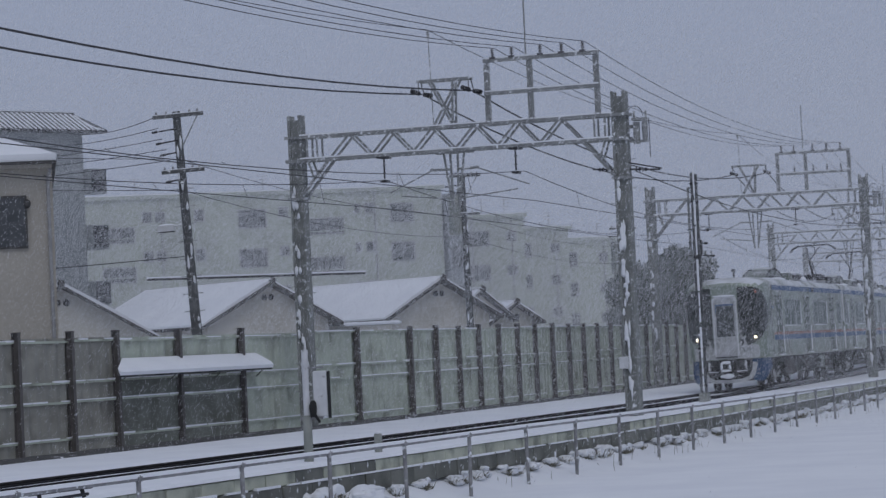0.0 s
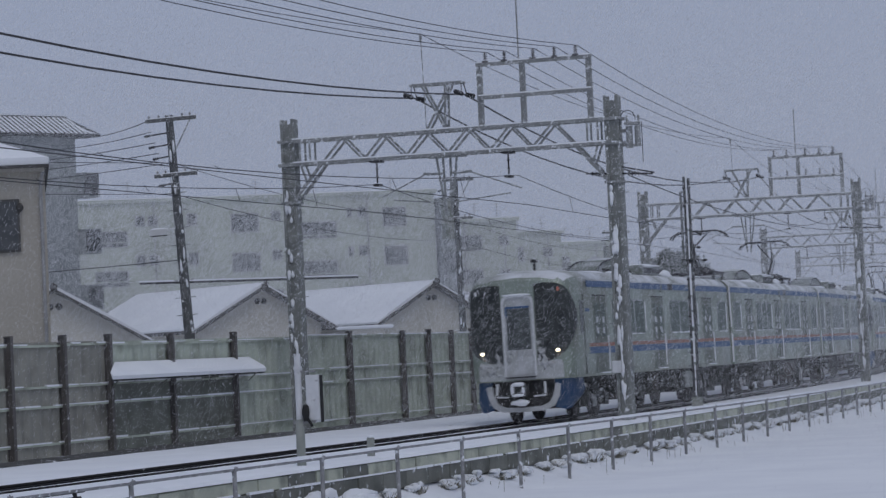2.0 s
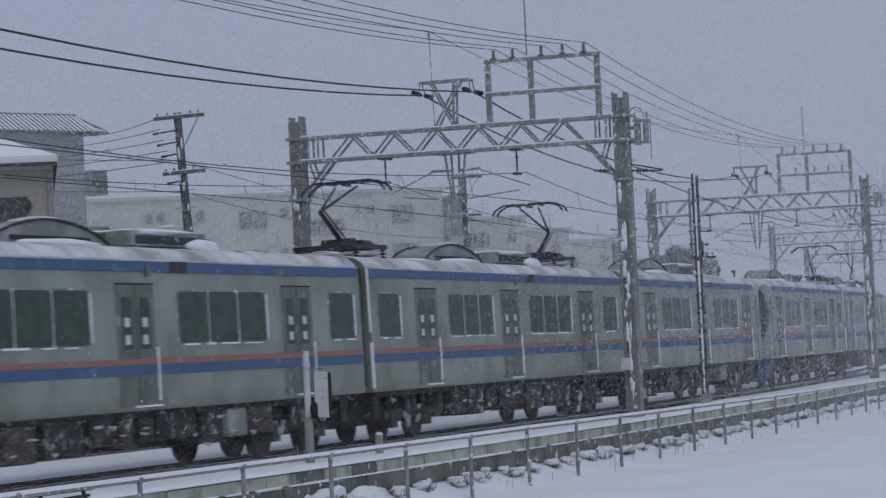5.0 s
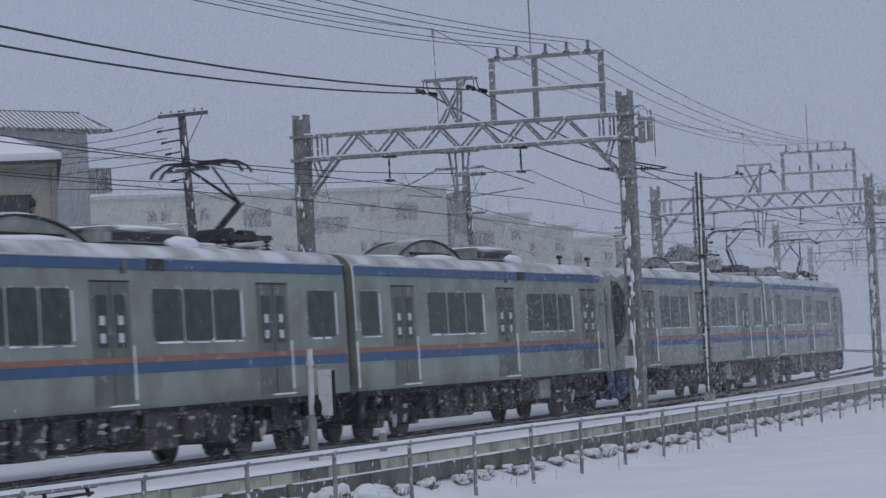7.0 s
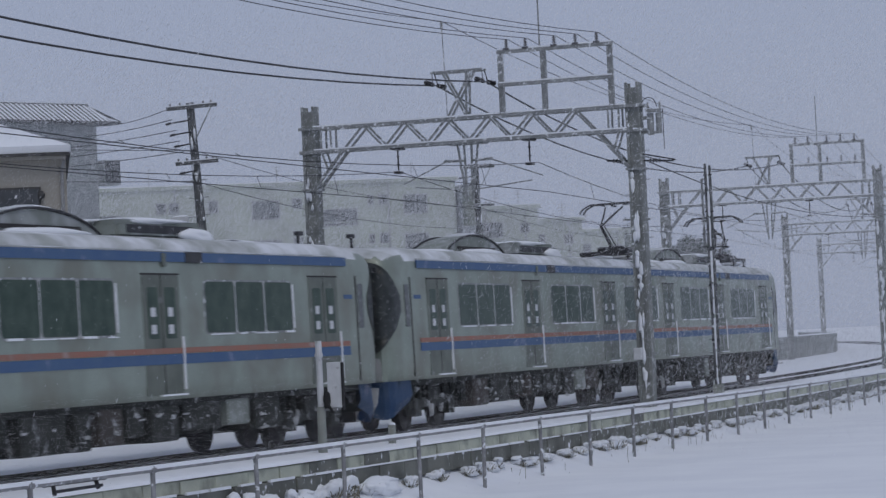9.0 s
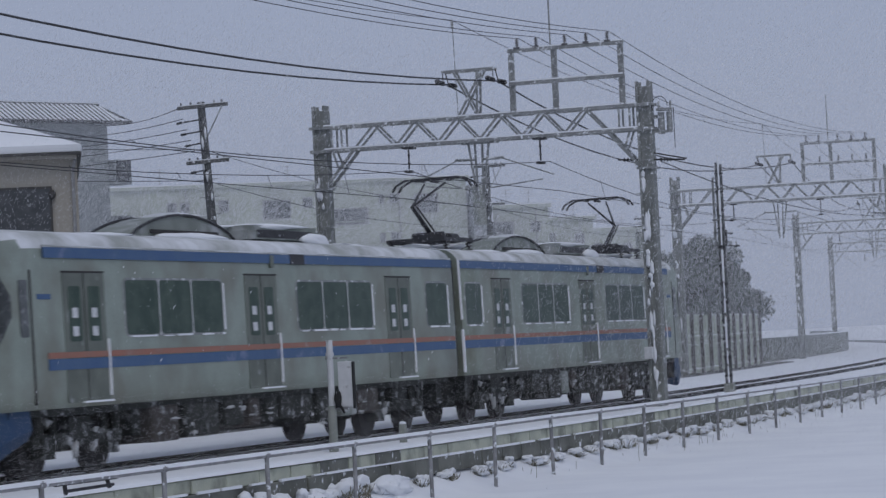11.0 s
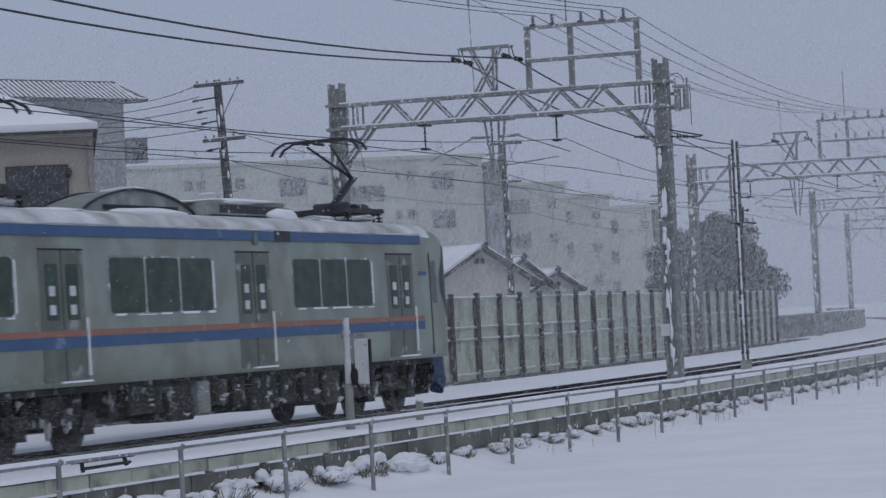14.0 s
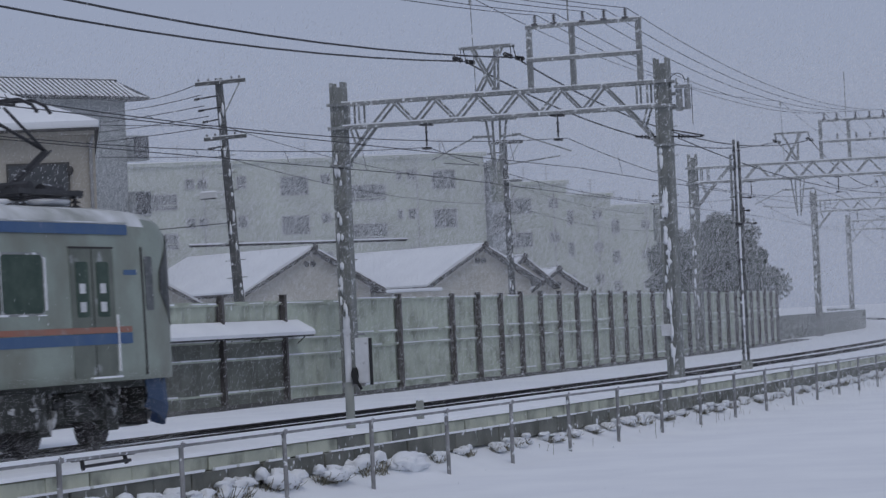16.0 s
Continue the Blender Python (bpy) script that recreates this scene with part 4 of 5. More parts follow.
# ---- utility poles ----
def utility_pole(m, h, label, transformer=False):
    p = thing("utility_pole", m, label, "pole", "utility poles")
    bm = bmesh.new()
    bar(bm, (0, 0, -0.2), (0, 0, h), 0.155, 0.10, n=14)
    part("shaft", bm, POLE, p)
    bm = bmesh.new()
    rnd = random.Random(int(h * 7))
    for k in range(14):
        lump(bm, (rnd.uniform(-0.08, 0.12), -0.125, rnd.uniform(1, h - 0.6)), (0.035, 0.03, rnd.uniform(0.06, 0.2)), k, 0.5, 1)
    part("stuck_snow", bm, SNOW, p, kind="stuff")
    for z, w, dx in ((h - 0.12, 1.3, 0.05), (h - 1.55, 1.1, 0.05)):
        bm = bmesh.new()
        box(bm, (dx, -0.14, z), (w, 0.08, 0.09))
        a = part("crossarm", bm, POLE, p)
        bm = bmesh.new()
        box(bm, (dx, -0.14, z + 0.055), (w - 0.05, 0.07, 0.022))
        part("snow_line", bm, SNOW, a, kind="stuff")
        for x in (-0.55, -0.3, 0.3, 0.5):
            bm = bmesh.new()
            insulator(bm, (dx + x * w / 1.3, -0.14, z + 0.03), (0, 0, 0.10), 2, 0.035)
            part("insulator", bm, PORCELAIN, a)
    bm = bmesh.new()
    bar(bm, (0.08, -0.14, h - 0.95), (0.55, -0.14, h - 0.15), 0.03)
    part("stay", bm, STEEL, p)
    for k, z in enumerate((h - 0.45, h - 0.75, h - 1.05, h - 1.75)):
        bm = bmesh.new()
        bar(bm, (0, -0.1, z), (-0.5 + 0.08 * k, -0.16, z - 0.04), 0.022, n=6)
        insulator(bm, (-0.5 + 0.08 * k, -0.16, z - 0.04), (-0.16, 0, -0.02), 3, 0.045)
        part("side_insulator", bm, DARK_STEEL, p)
    bm = bmesh.new()
    for z in [1.5 + 0.45 * k for k in range(int((h - 3) / 0.45))]:
        bar(bm, (-0.26, 0, z), (0.26, 0, z), 0.012, n=5)
    part("step_bolts", bm, STEEL, p, kind="stuff")
    if transformer:
        bm = bmesh.new()
        bar(bm, (-0.34, -0.05, h - 2.3), (-0.34, -0.05, h - 0.9), 0.24, n=16)
        bar(bm, (-0.34, -0.05, h - 0.9), (-0.34, -0.05, h - 0.84), 0.27, n=16)
        for dx in (-0.14, 0.14):
            insulator(bm, (-0.34 + dx, -0.05, h - 0.86), (0, 0, 0.3), 3, 0.05)
        part("transformer", bm, CONCRETE, p, "grey cylindrical transformer")
        bm = bmesh.new()
        box(bm, (0, -0.15, h - 2.75), (1.3, 0.08, 0.08))
        part("lower_crossarm", bm, STEEL, p)
    else:
        bm = bmesh.new()
        bar(bm, (-0.1, -0.15, h - 2.92), (-0.4, -0.2, h - 2.95), 0.03, n=6)
        box(bm, (-0.52, -0.2, h - 2.99), (0.44, 0.2, 0.15))
        lamp = part("street_light", bm, WHITE_PAINT, p, "white box lamp under a ridge of snow")
        bm = bmesh.new()
        box(bm, (-0.52, -0.2, h - 3.07), (0.4, 0.16, 0.03))
        part("lens", bm, DARK_STEEL, lamp)
        bm = bmesh.new()
        lump(bm, (-0.52, -0.2, h - 2.91), (0.23, 0.1, 0.04), 3, 0.3)
        part("snow_cap", bm, SNOW, lamp)
    return p


utility_pole(pose(-28.82, 66.26, -0.2, 0, 0, 18.5) @ pose(0, 0, 0, 0, -2.9, 0), 8.45, "leaning grey concrete utility pole with crossarms behind the wall")
utility_pole(pose(-32.5, 99.8, -0.2, 0, 0, 18.5) @ pose(0, 0, 0, 0, -0.5, 0), 8.6, "concrete utility pole carrying a grey transformer", True)
utility_pole(pose(-34.8, 131.0, -0.2, 0, 0, 18.5), 7.6, "far concrete utility pole carrying a grey transformer", True)
top, top2 = Vector((-29.3, 65.9, 7.9)), Vector((-32.6, 99.6, 7.9))
for k in range(5):
    off = Vector((-0.45 + 0.1 * k, 0, 0.2 - 0.28 * k))
    hang("service_cable", [top + off, Vector((-46 - 2 * k, 92 - 2 * k, 10.6 - 0.5 * k))], 0.011, 0.5, "thin dark service cable from pole to building")
for k, z in enumerate((7.0, 6.2)):
    hang("service_cable", [Vector((-44, 48, z + 1.0)), Vector((-29.1, 66.0, z)), Vector((-32.5, 99.6, z - 0.2)), Vector((-34.8, 131.0, z - 0.6))], 0.009, 0.45, "thin dark service cable strung between the poles")
hang("service_cable", [Vector((-29.1, 66.0, 4.5)), Vector((-40, 60, 4.1))], 0.012, 0.3, "thin dark service cable from pole to house")
ob = thing("cable_sleeve", Matrix(), "long snow-covered cable sleeve strung behind the wall", "cable")
bm = bmesh.new()
bar(bm, (-37.6, 82.2, 4.5), (-31.4, 85.6, 4.42), 0.035, n=8)
part("sleeve", bm, DARK_STEEL, ob)
bm = bmesh.new()
bar(bm, (-37.6, 82.2, 4.56), (-31.4, 85.6, 4.48), 0.08, 0.05)
part("snow_line", bm, SNOW, ob, kind="stuff")


# ---- the tree ----
def build_tree(m, height, width, label, seed, leaves):
    rnd = random.Random(seed)
    t = thing("evergreen_tree", m, label, "tree", "trees")
    bm = bmesh.new()
    bar(bm, (0, 0, -0.3), (0.1, 0, height * 0.45), 0.28, 0.18, n=10)
    for k in range(9):
        a = k * 2.4
        bar(bm, (0.05, 0, height * (0.2 + 0.03 * k)), (math.cos(a) * width * 0.33, math.sin(a) * width * 0.33, height * (0.5 + 0.05 * k)), 0.09, 0.03, n=6)
    part("trunk", bm, BARK, t)
    clumps = []
    for k in range(70):
        a, r, z = rnd.uniform(0, 6.28), math.sqrt(rnd.random()), rnd.random()
        prof = math.sin(math.pi * min(1, 0.22 + 0.78 * z)) ** 0.6
        clumps.append((math.cos(a) * r * width / 2 * prof, math.sin(a) * r * width / 2 * prof, height * (0.22 + 0.74 * z), rnd.uniform(0.5, 1.0)))
    verts, faces = [], []
    for k in range(leaves):
        cx, cy, cz, cr = rnd.choice(clumps)
        d = Vector((rnd.gauss(0, 1), rnd.gauss(0, 1), rnd.gauss(0, 0.8))).normalized() * cr * rnd.random() ** 0.4
        p = Vector((cx, cy, cz)) + d
        u = Vector((rnd.gauss(0, 1), rnd.gauss(0, 1), rnd.gauss(0, 1))).normalized() * rnd.uniform(0.07, 0.14)
        v = u.cross(Vector((rnd.gauss(0, 1), rnd.gauss(0, 1), rnd.gauss(0, 1)))).normalized() * 0.05
        i = len(verts)
        verts += [p - u, p + v, p + u, p - v]
        faces.append((i, i + 1, i + 2, i + 3))
    me = bpy.data.meshes.new("crown")
    me.from_pydata([tuple(v) for v in verts], [], faces)
    me.materials.append(LEAF)
    c = new("crown", me)
    c.parent = t


build_tree(pose(-38.35, 155.5, -0.2), 7.0, 6.9, "dense dark evergreen tree, round and snow-dusted", 3, 60000)
build_tree(pose(-41.5, 158.5, -0.2), 6.2, 4.0, "dark evergreen tree close beside a larger one", 8, 24000)


# ---- the train: two coupled units, three cars and two ----
CAR, PITCH = 19.1, 19.63
HALF = 1.36


def rim(d):
    """Half width and roof height of the cab end at the distance d from its face."""
    ds, ws, zs = (0, 0.05, 0.14, 0.32, 0.6, 1.0, 1.5), (1.10, 1.19, 1.26, 1.315, 1.345, 1.358, HALF), (3.50, 3.58, 3.64, 3.70, 3.74, 3.77, 3.78)
    return float(np.interp(d, ds, ws)), float(np.interp(d, ds, zs))


def ring(y, w, zt):
    half = [(w * 0.99, 1.03), (w, 1.3), (w, 2.4), (w * 0.998, 3.1), (w * 0.985, zt - 0.36), (w * 0.93, zt - 0.22), (w * 0.82, zt - 0.11), (w * 0.5, zt - 0.03), (0, zt)]
    return [(x, y, z) for x, z in half] + [(-x, y, z) for x, z in half[-2::-1]]


def side_panel(bm, y0, y1, z0, z1, sx, proud, thick=0.02):
    box(bm, (sx * (HALF + proud - thick / 2), (y0 + y1) / 2, (z0 + z1) / 2), (thick, y1 - y0, z1 - z0))
    return bm


def rounded_panel(y0, y1, z0, z1, sx, proud, r=0.08, thick=0.02):
    """An upright panel on the car's side with rounded corners."""
    bm = bmesh.new()
    pts = []
    for cy, cz, a0 in ((y1 - r, z1 - r, 0), (y0 + r, z1 - r, 90), (y0 + r, z0 + r, 180), (y1 - r, z0 + r, 270)):
        for k in range(4):
            a = radians(a0 + 30 * k)
            pts.append((cy + r * math.cos(a), cz + r * math.sin(a)))
    sweep(bm, lambda x: [(x, y, z) for y, z in pts], sorted((sx * (HALF + proud), sx * (HALF + proud - thick))))
    bmesh.ops.recalc_face_normals(bm, faces=bm.faces[:])
    return bm


def build_bogie(car, y):
    bm = bmesh.new()
    for sx in (-1, 1):
        box(bm, (sx * 0.98, y, 0.55), (0.16, 2.9, 0.2))
        box(bm, (sx * 0.98, y, 0.72), (0.24, 0.7, 0.34))
        for d in (-1.05, 1.05):
            box(bm, (sx * 1.0, y + d, 0.45), (0.22, 0.36, 0.34))
            bar(bm, (sx * 1.05, y + d - 0.22, 0.6), (sx * 1.05, y + d - 0.22, 0.92), 0.07, n=8)
            bar(bm, (sx * 1.05, y + d + 0.22, 0.6), (sx * 1.05, y + d + 0.22, 0.92), 0.07, n=8)
    box(bm, (0, y, 0.6), (1.9, 0.5, 0.25))
    box(bm, (0, y, 0.62), (1.1, 2.7, 0.5))
    b = part("bogie", bm, UNDER, car, "dark bogie frame clogged with snow")
    for d in (-1.05, 1.05):
        for sx in (-1, 1):
            bm = bmesh.new()
            bar(bm, (sx * 0.70, y + d, 0.425), (sx * 0.82, y + d, 0.425), 0.425, n=24)
            bar(bm, (sx * 0.66, y + d, 0.425), (sx * 0.70, y + d, 0.425), 0.455, n=24)
            bar(bm, (sx * 0.82, y + d, 0.425), (sx * 0.86, y + d, 0.425), 0.16, n=12)
            part("wheel", bm, RAIL, b)
    bm = bmesh.new()
    rnd = random.Random(int(y * 10) + 77)
    for k in range(6):
        for sx in (-1, 1):
            lump(bm, (sx * (1.06 + rnd.uniform(0, 0.05)), y + rnd.uniform(-1.5, 1.5), rnd.uniform(0.35, 0.95)), (0.04, rnd.uniform(0.02, 0.08), rnd.uniform(0.02, 0.12)), k, 1.3)
    part("packed_snow", bm, POWDER, b, kind="stuff")


def pantograph(car, y, knee):
    p = part("pantograph", bmesh.new(), DARK_STEEL, car)
    bm = bmesh.new()
    for x in (-0.62, 0.62):
        box(bm, (x, y, 3.98), (0.08, 2.0, 0.08))
        for d in (-0.8, 0.8):
            insulator(bm, (x, y + d, 3.72), (0, 0, 0.24), 3, 0.085)
    for d in (-0.9, -0.2, 0.35, 0.9):
        box(bm, (0, y + d, 3.99), (1.3, 0.09, 0.08))
    bar(bm, (-0.35, y - 0.1, 4.06), (0.35, y - 0.1, 4.06), 0.12, n=10)
    bar(bm, (0.3, y + 0.3, 4.04), (0.3, y + 0.85, 4.04), 0.11, n=10)
    part("base_frame", bm, DARK_STEEL, p)
    bm = bmesh.new()
    lump(bm, (0.2, y + 0.6, 3.86), (0.4, 0.5, 0.06), 2, 0.4)
    lump(bm, (-0.2, y - 0.5, 3.87), (0.35, 0.4, 0.07), 5, 0.4)
    part("snow_patch", bm, SNOW, p, kind="stuff")
    k = Vector((0, y + knee * 1.05, 4.70))
    bm = bmesh.new()
    bar(bm, (0, y - knee * 0.2, 4.06), k, 0.055, 0.045, n=8)
    bar(bm, (0.12, y - knee * 0.35, 4.02), k + Vector((0.1, 0, 0)), 0.02, n=6)
    part("lower_arm", bm, DARK_STEEL, p)
    bm = bmesh.new()
    top = Vector((0, y - knee * 0.55, 5.27))
    bar(bm, k, top + Vector((0.24, 0, 0)), 0.03, 0.024, n=6)
    bar(bm, k, top + Vector((-0.24, 0, 0)), 0.03, 0.024, n=6)
    part("upper_arm", bm, DARK_STEEL, p)
    for d in (-0.2, 0.2):
        bm = bmesh.new()
        pts = [(-0.92, 5.14), (-0.84, 5.26), (-0.62, 5.37), (0.62, 5.37), (0.84, 5.26), (0.92, 5.14)]
        for (xa, za), (xb, zb) in zip(pts, pts[1:]):
            bar(bm, (xa, top.y + d, za), (xb, top.y + d, zb), 0.05, 0.04)
        part("collector_head", bm, DARK_STEEL, p)
    bm = bmesh.new()
    bar(bm, top + Vector((0, -0.25, 0.04)), top + Vector((0, 0.25, 0.04)), 0.03, n=6)
    for x in (-0.3, 0.3):
        bar(bm, top + Vector((x, -0.22, 0.06)), top + Vector((x, 0.22, 0.06)), 0.02, n=6)
    part("head_spring", bm, DARK_STEEL, p)


def roof_unit(car, y):
    """The cooling unit: a long arched shroud and a lower box behind it."""
    n = 16
    st = [(y - 4.2 + 4.2 * i / n, 0.02 + 0.42 * math.sin(math.pi * i / n) ** 0.7) for i in range(n + 1)]
    bm = bmesh.new()
    sweep(bm, lambda s: [(x, s[0], 3.74 + s[1] * k) for x, k in ((-0.42, -0.1), (-0.4, 0.9), (-0.3, 0.97), (0, 0.98), (0.3, 0.97), (0.4, 0.9), (0.42, -0.1))], st)
    u = part("roof_shroud", bm, SHROUD, car, "arched cooling shroud on the roof, streaked with snow")
    for sx in (-1, 1):
        bm = bmesh.new()
        for (ya, ha), (yb, hb) in zip(st, st[1:]):
            bar(bm, (sx * 0.42, ya, 3.74 + ha * 0.97), (sx * 0.42, yb, 3.74 + hb * 0.97), 0.024, n=6)
        part("rim", bm, DARK_STEEL, u, "dark rim along the arch")
        bm = bmesh.new()
        box(bm, (sx * 0.43, y - 2.1, 3.86), (0.02, 2.7, 0.07))
        part("slot", bm, SEAM, u)
        bm = bmesh.new()
        lump(bm, (sx * 0.55, y - 2.1, 3.76), (0.13, 1.45, 0.085), 3 + sx, 0.25, 3)
        part("drift", bm, SNOW, u, "crescent of blown snow")
    bm = bmesh.new()
    sweep(bm, lambda s: [(x, s[0], 3.75 + s[1] * k) for x, k in ((-0.36, 0.98), (-0.3, 1.06), (0.05, 1.12), (0.32, 1.08), (0.38, 0.98), (0.25, 0.95), (0, 0.95))], st[8:15])
    part("shroud_snow", bm, SNOW, u)
    bm = bevelled((0, y + 1.75, 3.86), (1.4, 3.4, 0.36), 0.10, 2)
    b = part("cooling_box", bm, SHROUD, car)
    for sx in (-1, 1):
        bm = bmesh.new()
        box(bm, (sx * 0.705, y + 1.6, 3.88), (0.012, 2.5, 0.14))
        part("grille", bm, DARK_STEEL, b)
    bm = bmesh.new()
    lump(bm, (0.1, y + 1.6, 4.03), (0.58, 1.7, 0.075), 3, 0.35, 3)
    lump(bm, (0.62, y + 3.0, 3.78), (0.2, 0.75, 0.13), 6, 0.4, 3)
    part("box_snow", bm, SNOW, b)
    for d in (5.2, -5.4):
        bm = bmesh.new()
        lump(bm, (0.3, y + d, 3.74), (0.6, 1.5, 0.05), d, 0.5)
        part("roof_snow", bm, SNOW, car)


def cab_face(car, e):
    """The cab end, a little past e * CAR / 2: wrapped windscreens, centre door, blue apron, lamps."""
    Y = e * (CAR / 2 + 0.2)

    def at(d):
        return Y - e * d

    # plan curve from the face's middle round the corner to the side
    plan = [(0.44, 0.0), (0.7, 0.0), (0.95, 0.0), (1.10, 0.0), (1.19, 0.05), (1.26, 0.14), (1.315, 0.32), (1.345, 0.6)]
    tops = [3.40, 3.42, 3.40, 3.36, 3.30, 3.20, 3.02, 2.70]
    lows = [1.44, 1.48, 1.56, 1.66, 1.76, 1.90, 2.06, 2.40]
    for sx in (-1, 1):
        bm = bmesh.new()
        rows = []
        for (x, d), t, b in zip(plan, tops, lows):
            o = 0.012
            rows.append([bm.verts.new((sx * (x + (o if d > 0.02 else 0)), Y + e * (o if d < 0.3 else 0.004) - e * d, b + (t - b) * k / 6)) for k in range(7)])
        for a, b in zip(rows, rows[1:]):
            for k in range(6):
                bm.faces.new((a[k], a[k + 1], b[k + 1], b[k]))
        bmesh.ops.solidify(bm, geom=bm.faces[:], thickness=0.008)
        bmesh.ops.recalc_face_normals(bm, faces=bm.faces[:])
        for f in bm.faces:
            f.smooth = True
        w = part("windscreen", bm, CAB_GLASS, car, "black wrap-around windscreen flecked with snow")
        bm = bmesh.new()
        bar(bm, (sx * 0.62, Y + e * 0.05, 1.66), (sx * 0.80, Y + e * 0.03, 2.1), 0.018)
        part("wiper", bm, DARK_STEEL, w)
        bm = bmesh.new()
        lump(bm, (sx * 0.97, Y + e * 0.025, 1.74), (0.048, 0.03, 0.042), 1, 0.0)
        part("headlamp", bm, lamp_mat if e < 0 else DARK_STEEL, car, "small lit warm-white headlamp" if e < 0 else "unlit lamp")
        bm = bmesh.new()
        box(bm, (sx * 1.06, Y + e * 0.012, 3.24), (0.06, 0.03, 0.10))
        part("marker_lamp", bm, sign_mat if sx > 0 and e < 0 else WHITE_PAINT, car)
    # centre gangway door
    bm = bmesh.new()
    arch = [(-0.41, 1.15), (-0.41, 2.98), (-0.38, 3.08), (-0.30, 3.13), (0, 3.145), (0.30, 3.13), (0.38, 3.08), (0.41, 2.98), (0.41, 1.15)]
    sweep(bm, lambda i: [(arch[i][0] * k, Y + e * y, arch[i][1] - (0.05 if k < 1 and 0 < i < 8 else 0)) for k, y in ((1.0, 0.0), (1.0, 0.07), (0.88, 0.07), (0.88, 0.0))], range(9))
    bmesh.ops.recalc_face_normals(bm, faces=bm.faces[:])
    fr = part("gangway_frame", bm, WHITE_PAINT, car, "pale rounded frame edged with snow")
    bm = bmesh.new()
    lump(bm, (0, Y + e * 0.05, 3.15), (0.38, 0.07, 0.035), 2, 0.2)
    part("frame_snow", bm, SNOW, fr, kind="stuff")
    bm = bmesh.new()
    box(bm, (0, Y + e * 0.015, 2.12), (0.76, 0.03, 1.98))
    d = part("gangway_door", bm, FROST, car)
    bm = bmesh.new()
    box(bm, (0, Y + e * 0.036, 2.31), (0.60, 0.012, 1.02))
    part("door_window", bm, CAB_GLASS, d)
    bm = bmesh.new()
    box(bm, (0, Y + e * 0.04, 2.85), (0.60, 0.02, 0.05))
    box(bm, (-0.3, Y + e * 0.04, 2.74), (0.035, 0.02, 0.24))
    part("blue_edging", bm, BLUE, d)
    bm = bmesh.new()
    sweep(bm, lambda z: [(x * (1.0 if z < 1.5 else 0.96), Y + e * (0.009 - dd), z) for x, dd in ((-1.08, 0), (-0.5, 0), (0, 0), (0.5, 0), (1.08, 0), (1.08, 0.02), (-1.08, 0.02))], [1.06, 1.25, 1.4, 1.5])
    bmesh.ops.recalc_face_normals(bm, faces=bm.faces[:])
    part("lower_front", bm, FROST, car, "lower cab front filmed with snow")
    rnd = random.Random(31)
    bm = bmesh.new()  # snow driven on to the foot of the door, thinning upwards
    box(bm, (0, Y + e * 0.032, 1.40), (0.66, 0.016, 0.44))
    for k in range(16):
        lump(bm, (rnd.uniform(-0.28, 0.28), Y + e * 0.032, 1.58 + rnd.random() ** 2 * 0.25), (rnd.uniform(0.03, 0.1), 0.012, rnd.uniform(0.03, 0.1)), k, 1.3)
    part("blown_snow", bm, POWDER, car, "powder snow caked over the foot of the door", kind="stuff")
    for x0, x1, z0, z1, n in ((0.46, 0.72, 1.42, 1.95, 18), (-0.62, -0.46, 1.42, 1.72, 8), (0.5, 0.95, 1.36, 1.52, 12), (-1.0, -0.5, 1.2, 1.46, 12)):
        bm = bmesh.new()
        for k in range(n):
            f = rnd.random() ** 1.5
            lump(bm, (x0 + (x1 - x0) * rnd.random() * (1 - 0.6 * f), Y + e * 0.012, z0 + (z1 - z0) * f), (rnd.uniform(0.02, 0.07), 0.014, rnd.uniform(0.02, 0.07)), k + x0, 1.3)
        part("blown_snow", bm, POWDER, car, "powder snow splashed over the lower front", kind="stuff")
    bm = bmesh.new()
    box(bm, (0, Y + e * 0.09, 1.12), (0.72, 0.16, 0.035))
    part("step", bm, DARK_STEEL, car)
    # apron: blue flanks, pale scoop, dark middle with the coupler
    rimplan = [(0.80, 0.16), (1.02, 0.18), (1.12, 0.22), (1.20, 0.34), (1.25, 0.6), (1.27, 1.15)]
    for sx in (-1, 1):
        bm = bmesh.new()
        rows = []
        for i, (x, dd) in enumerate(rimplan):
            low = (0.34, 0.28, 0.28, 0.32, 0.44, 0.60)[i]
            rows.append([bm.verts.new((sx * (x + 0.05 * (1 - k / 3)) * (0.93 if k == 0 else 1), at(dd) + e * 0.04, low + (1.04 - low) * k / 3)) for k in range(4)])
        for a, b in zip(rows, rows[1:]):
            for k in range(3):
                bm.faces.new((a[k], a[k + 1], b[k + 1], b[k]))
        bmesh.ops.solidify(bm, geom=bm.faces[:], thickness=0.02)
        bmesh.ops.recalc_face_normals(bm, faces=bm.faces[:])
        part("apron", bm, BLUE, car, "deep blue apron panel")
    bm = bmesh.new()
    U = [(-0.98, 0.92), (-0.93, 0.64), (-0.80, 0.42), (-0.55, 0.32), (0, 0.30), (0.55, 0.32), (0.80, 0.42), (0.93, 0.64), (0.98, 0.92)]
    sweep(bm, lambda i: [(U[i][0] * 0.92 * k, Y + e * (y - 0.2 * U[i][0] ** 2), 1.0 + (U[i][1] - 1.0) * k) for k, y in ((1.06, 0.10), (1.06, 0.0), (0.90, 0.0), (0.90, 0.10))], range(9))
    bmesh.ops.recalc_face_normals(bm, faces=bm.faces[:])
    part("scoop", bm, POWDER, car, "pale curved scoop caked with snow")
    bm = bmesh.new()
    box(bm, (0, at(0.32), 0.68), (1.66, 0.1, 0.75))
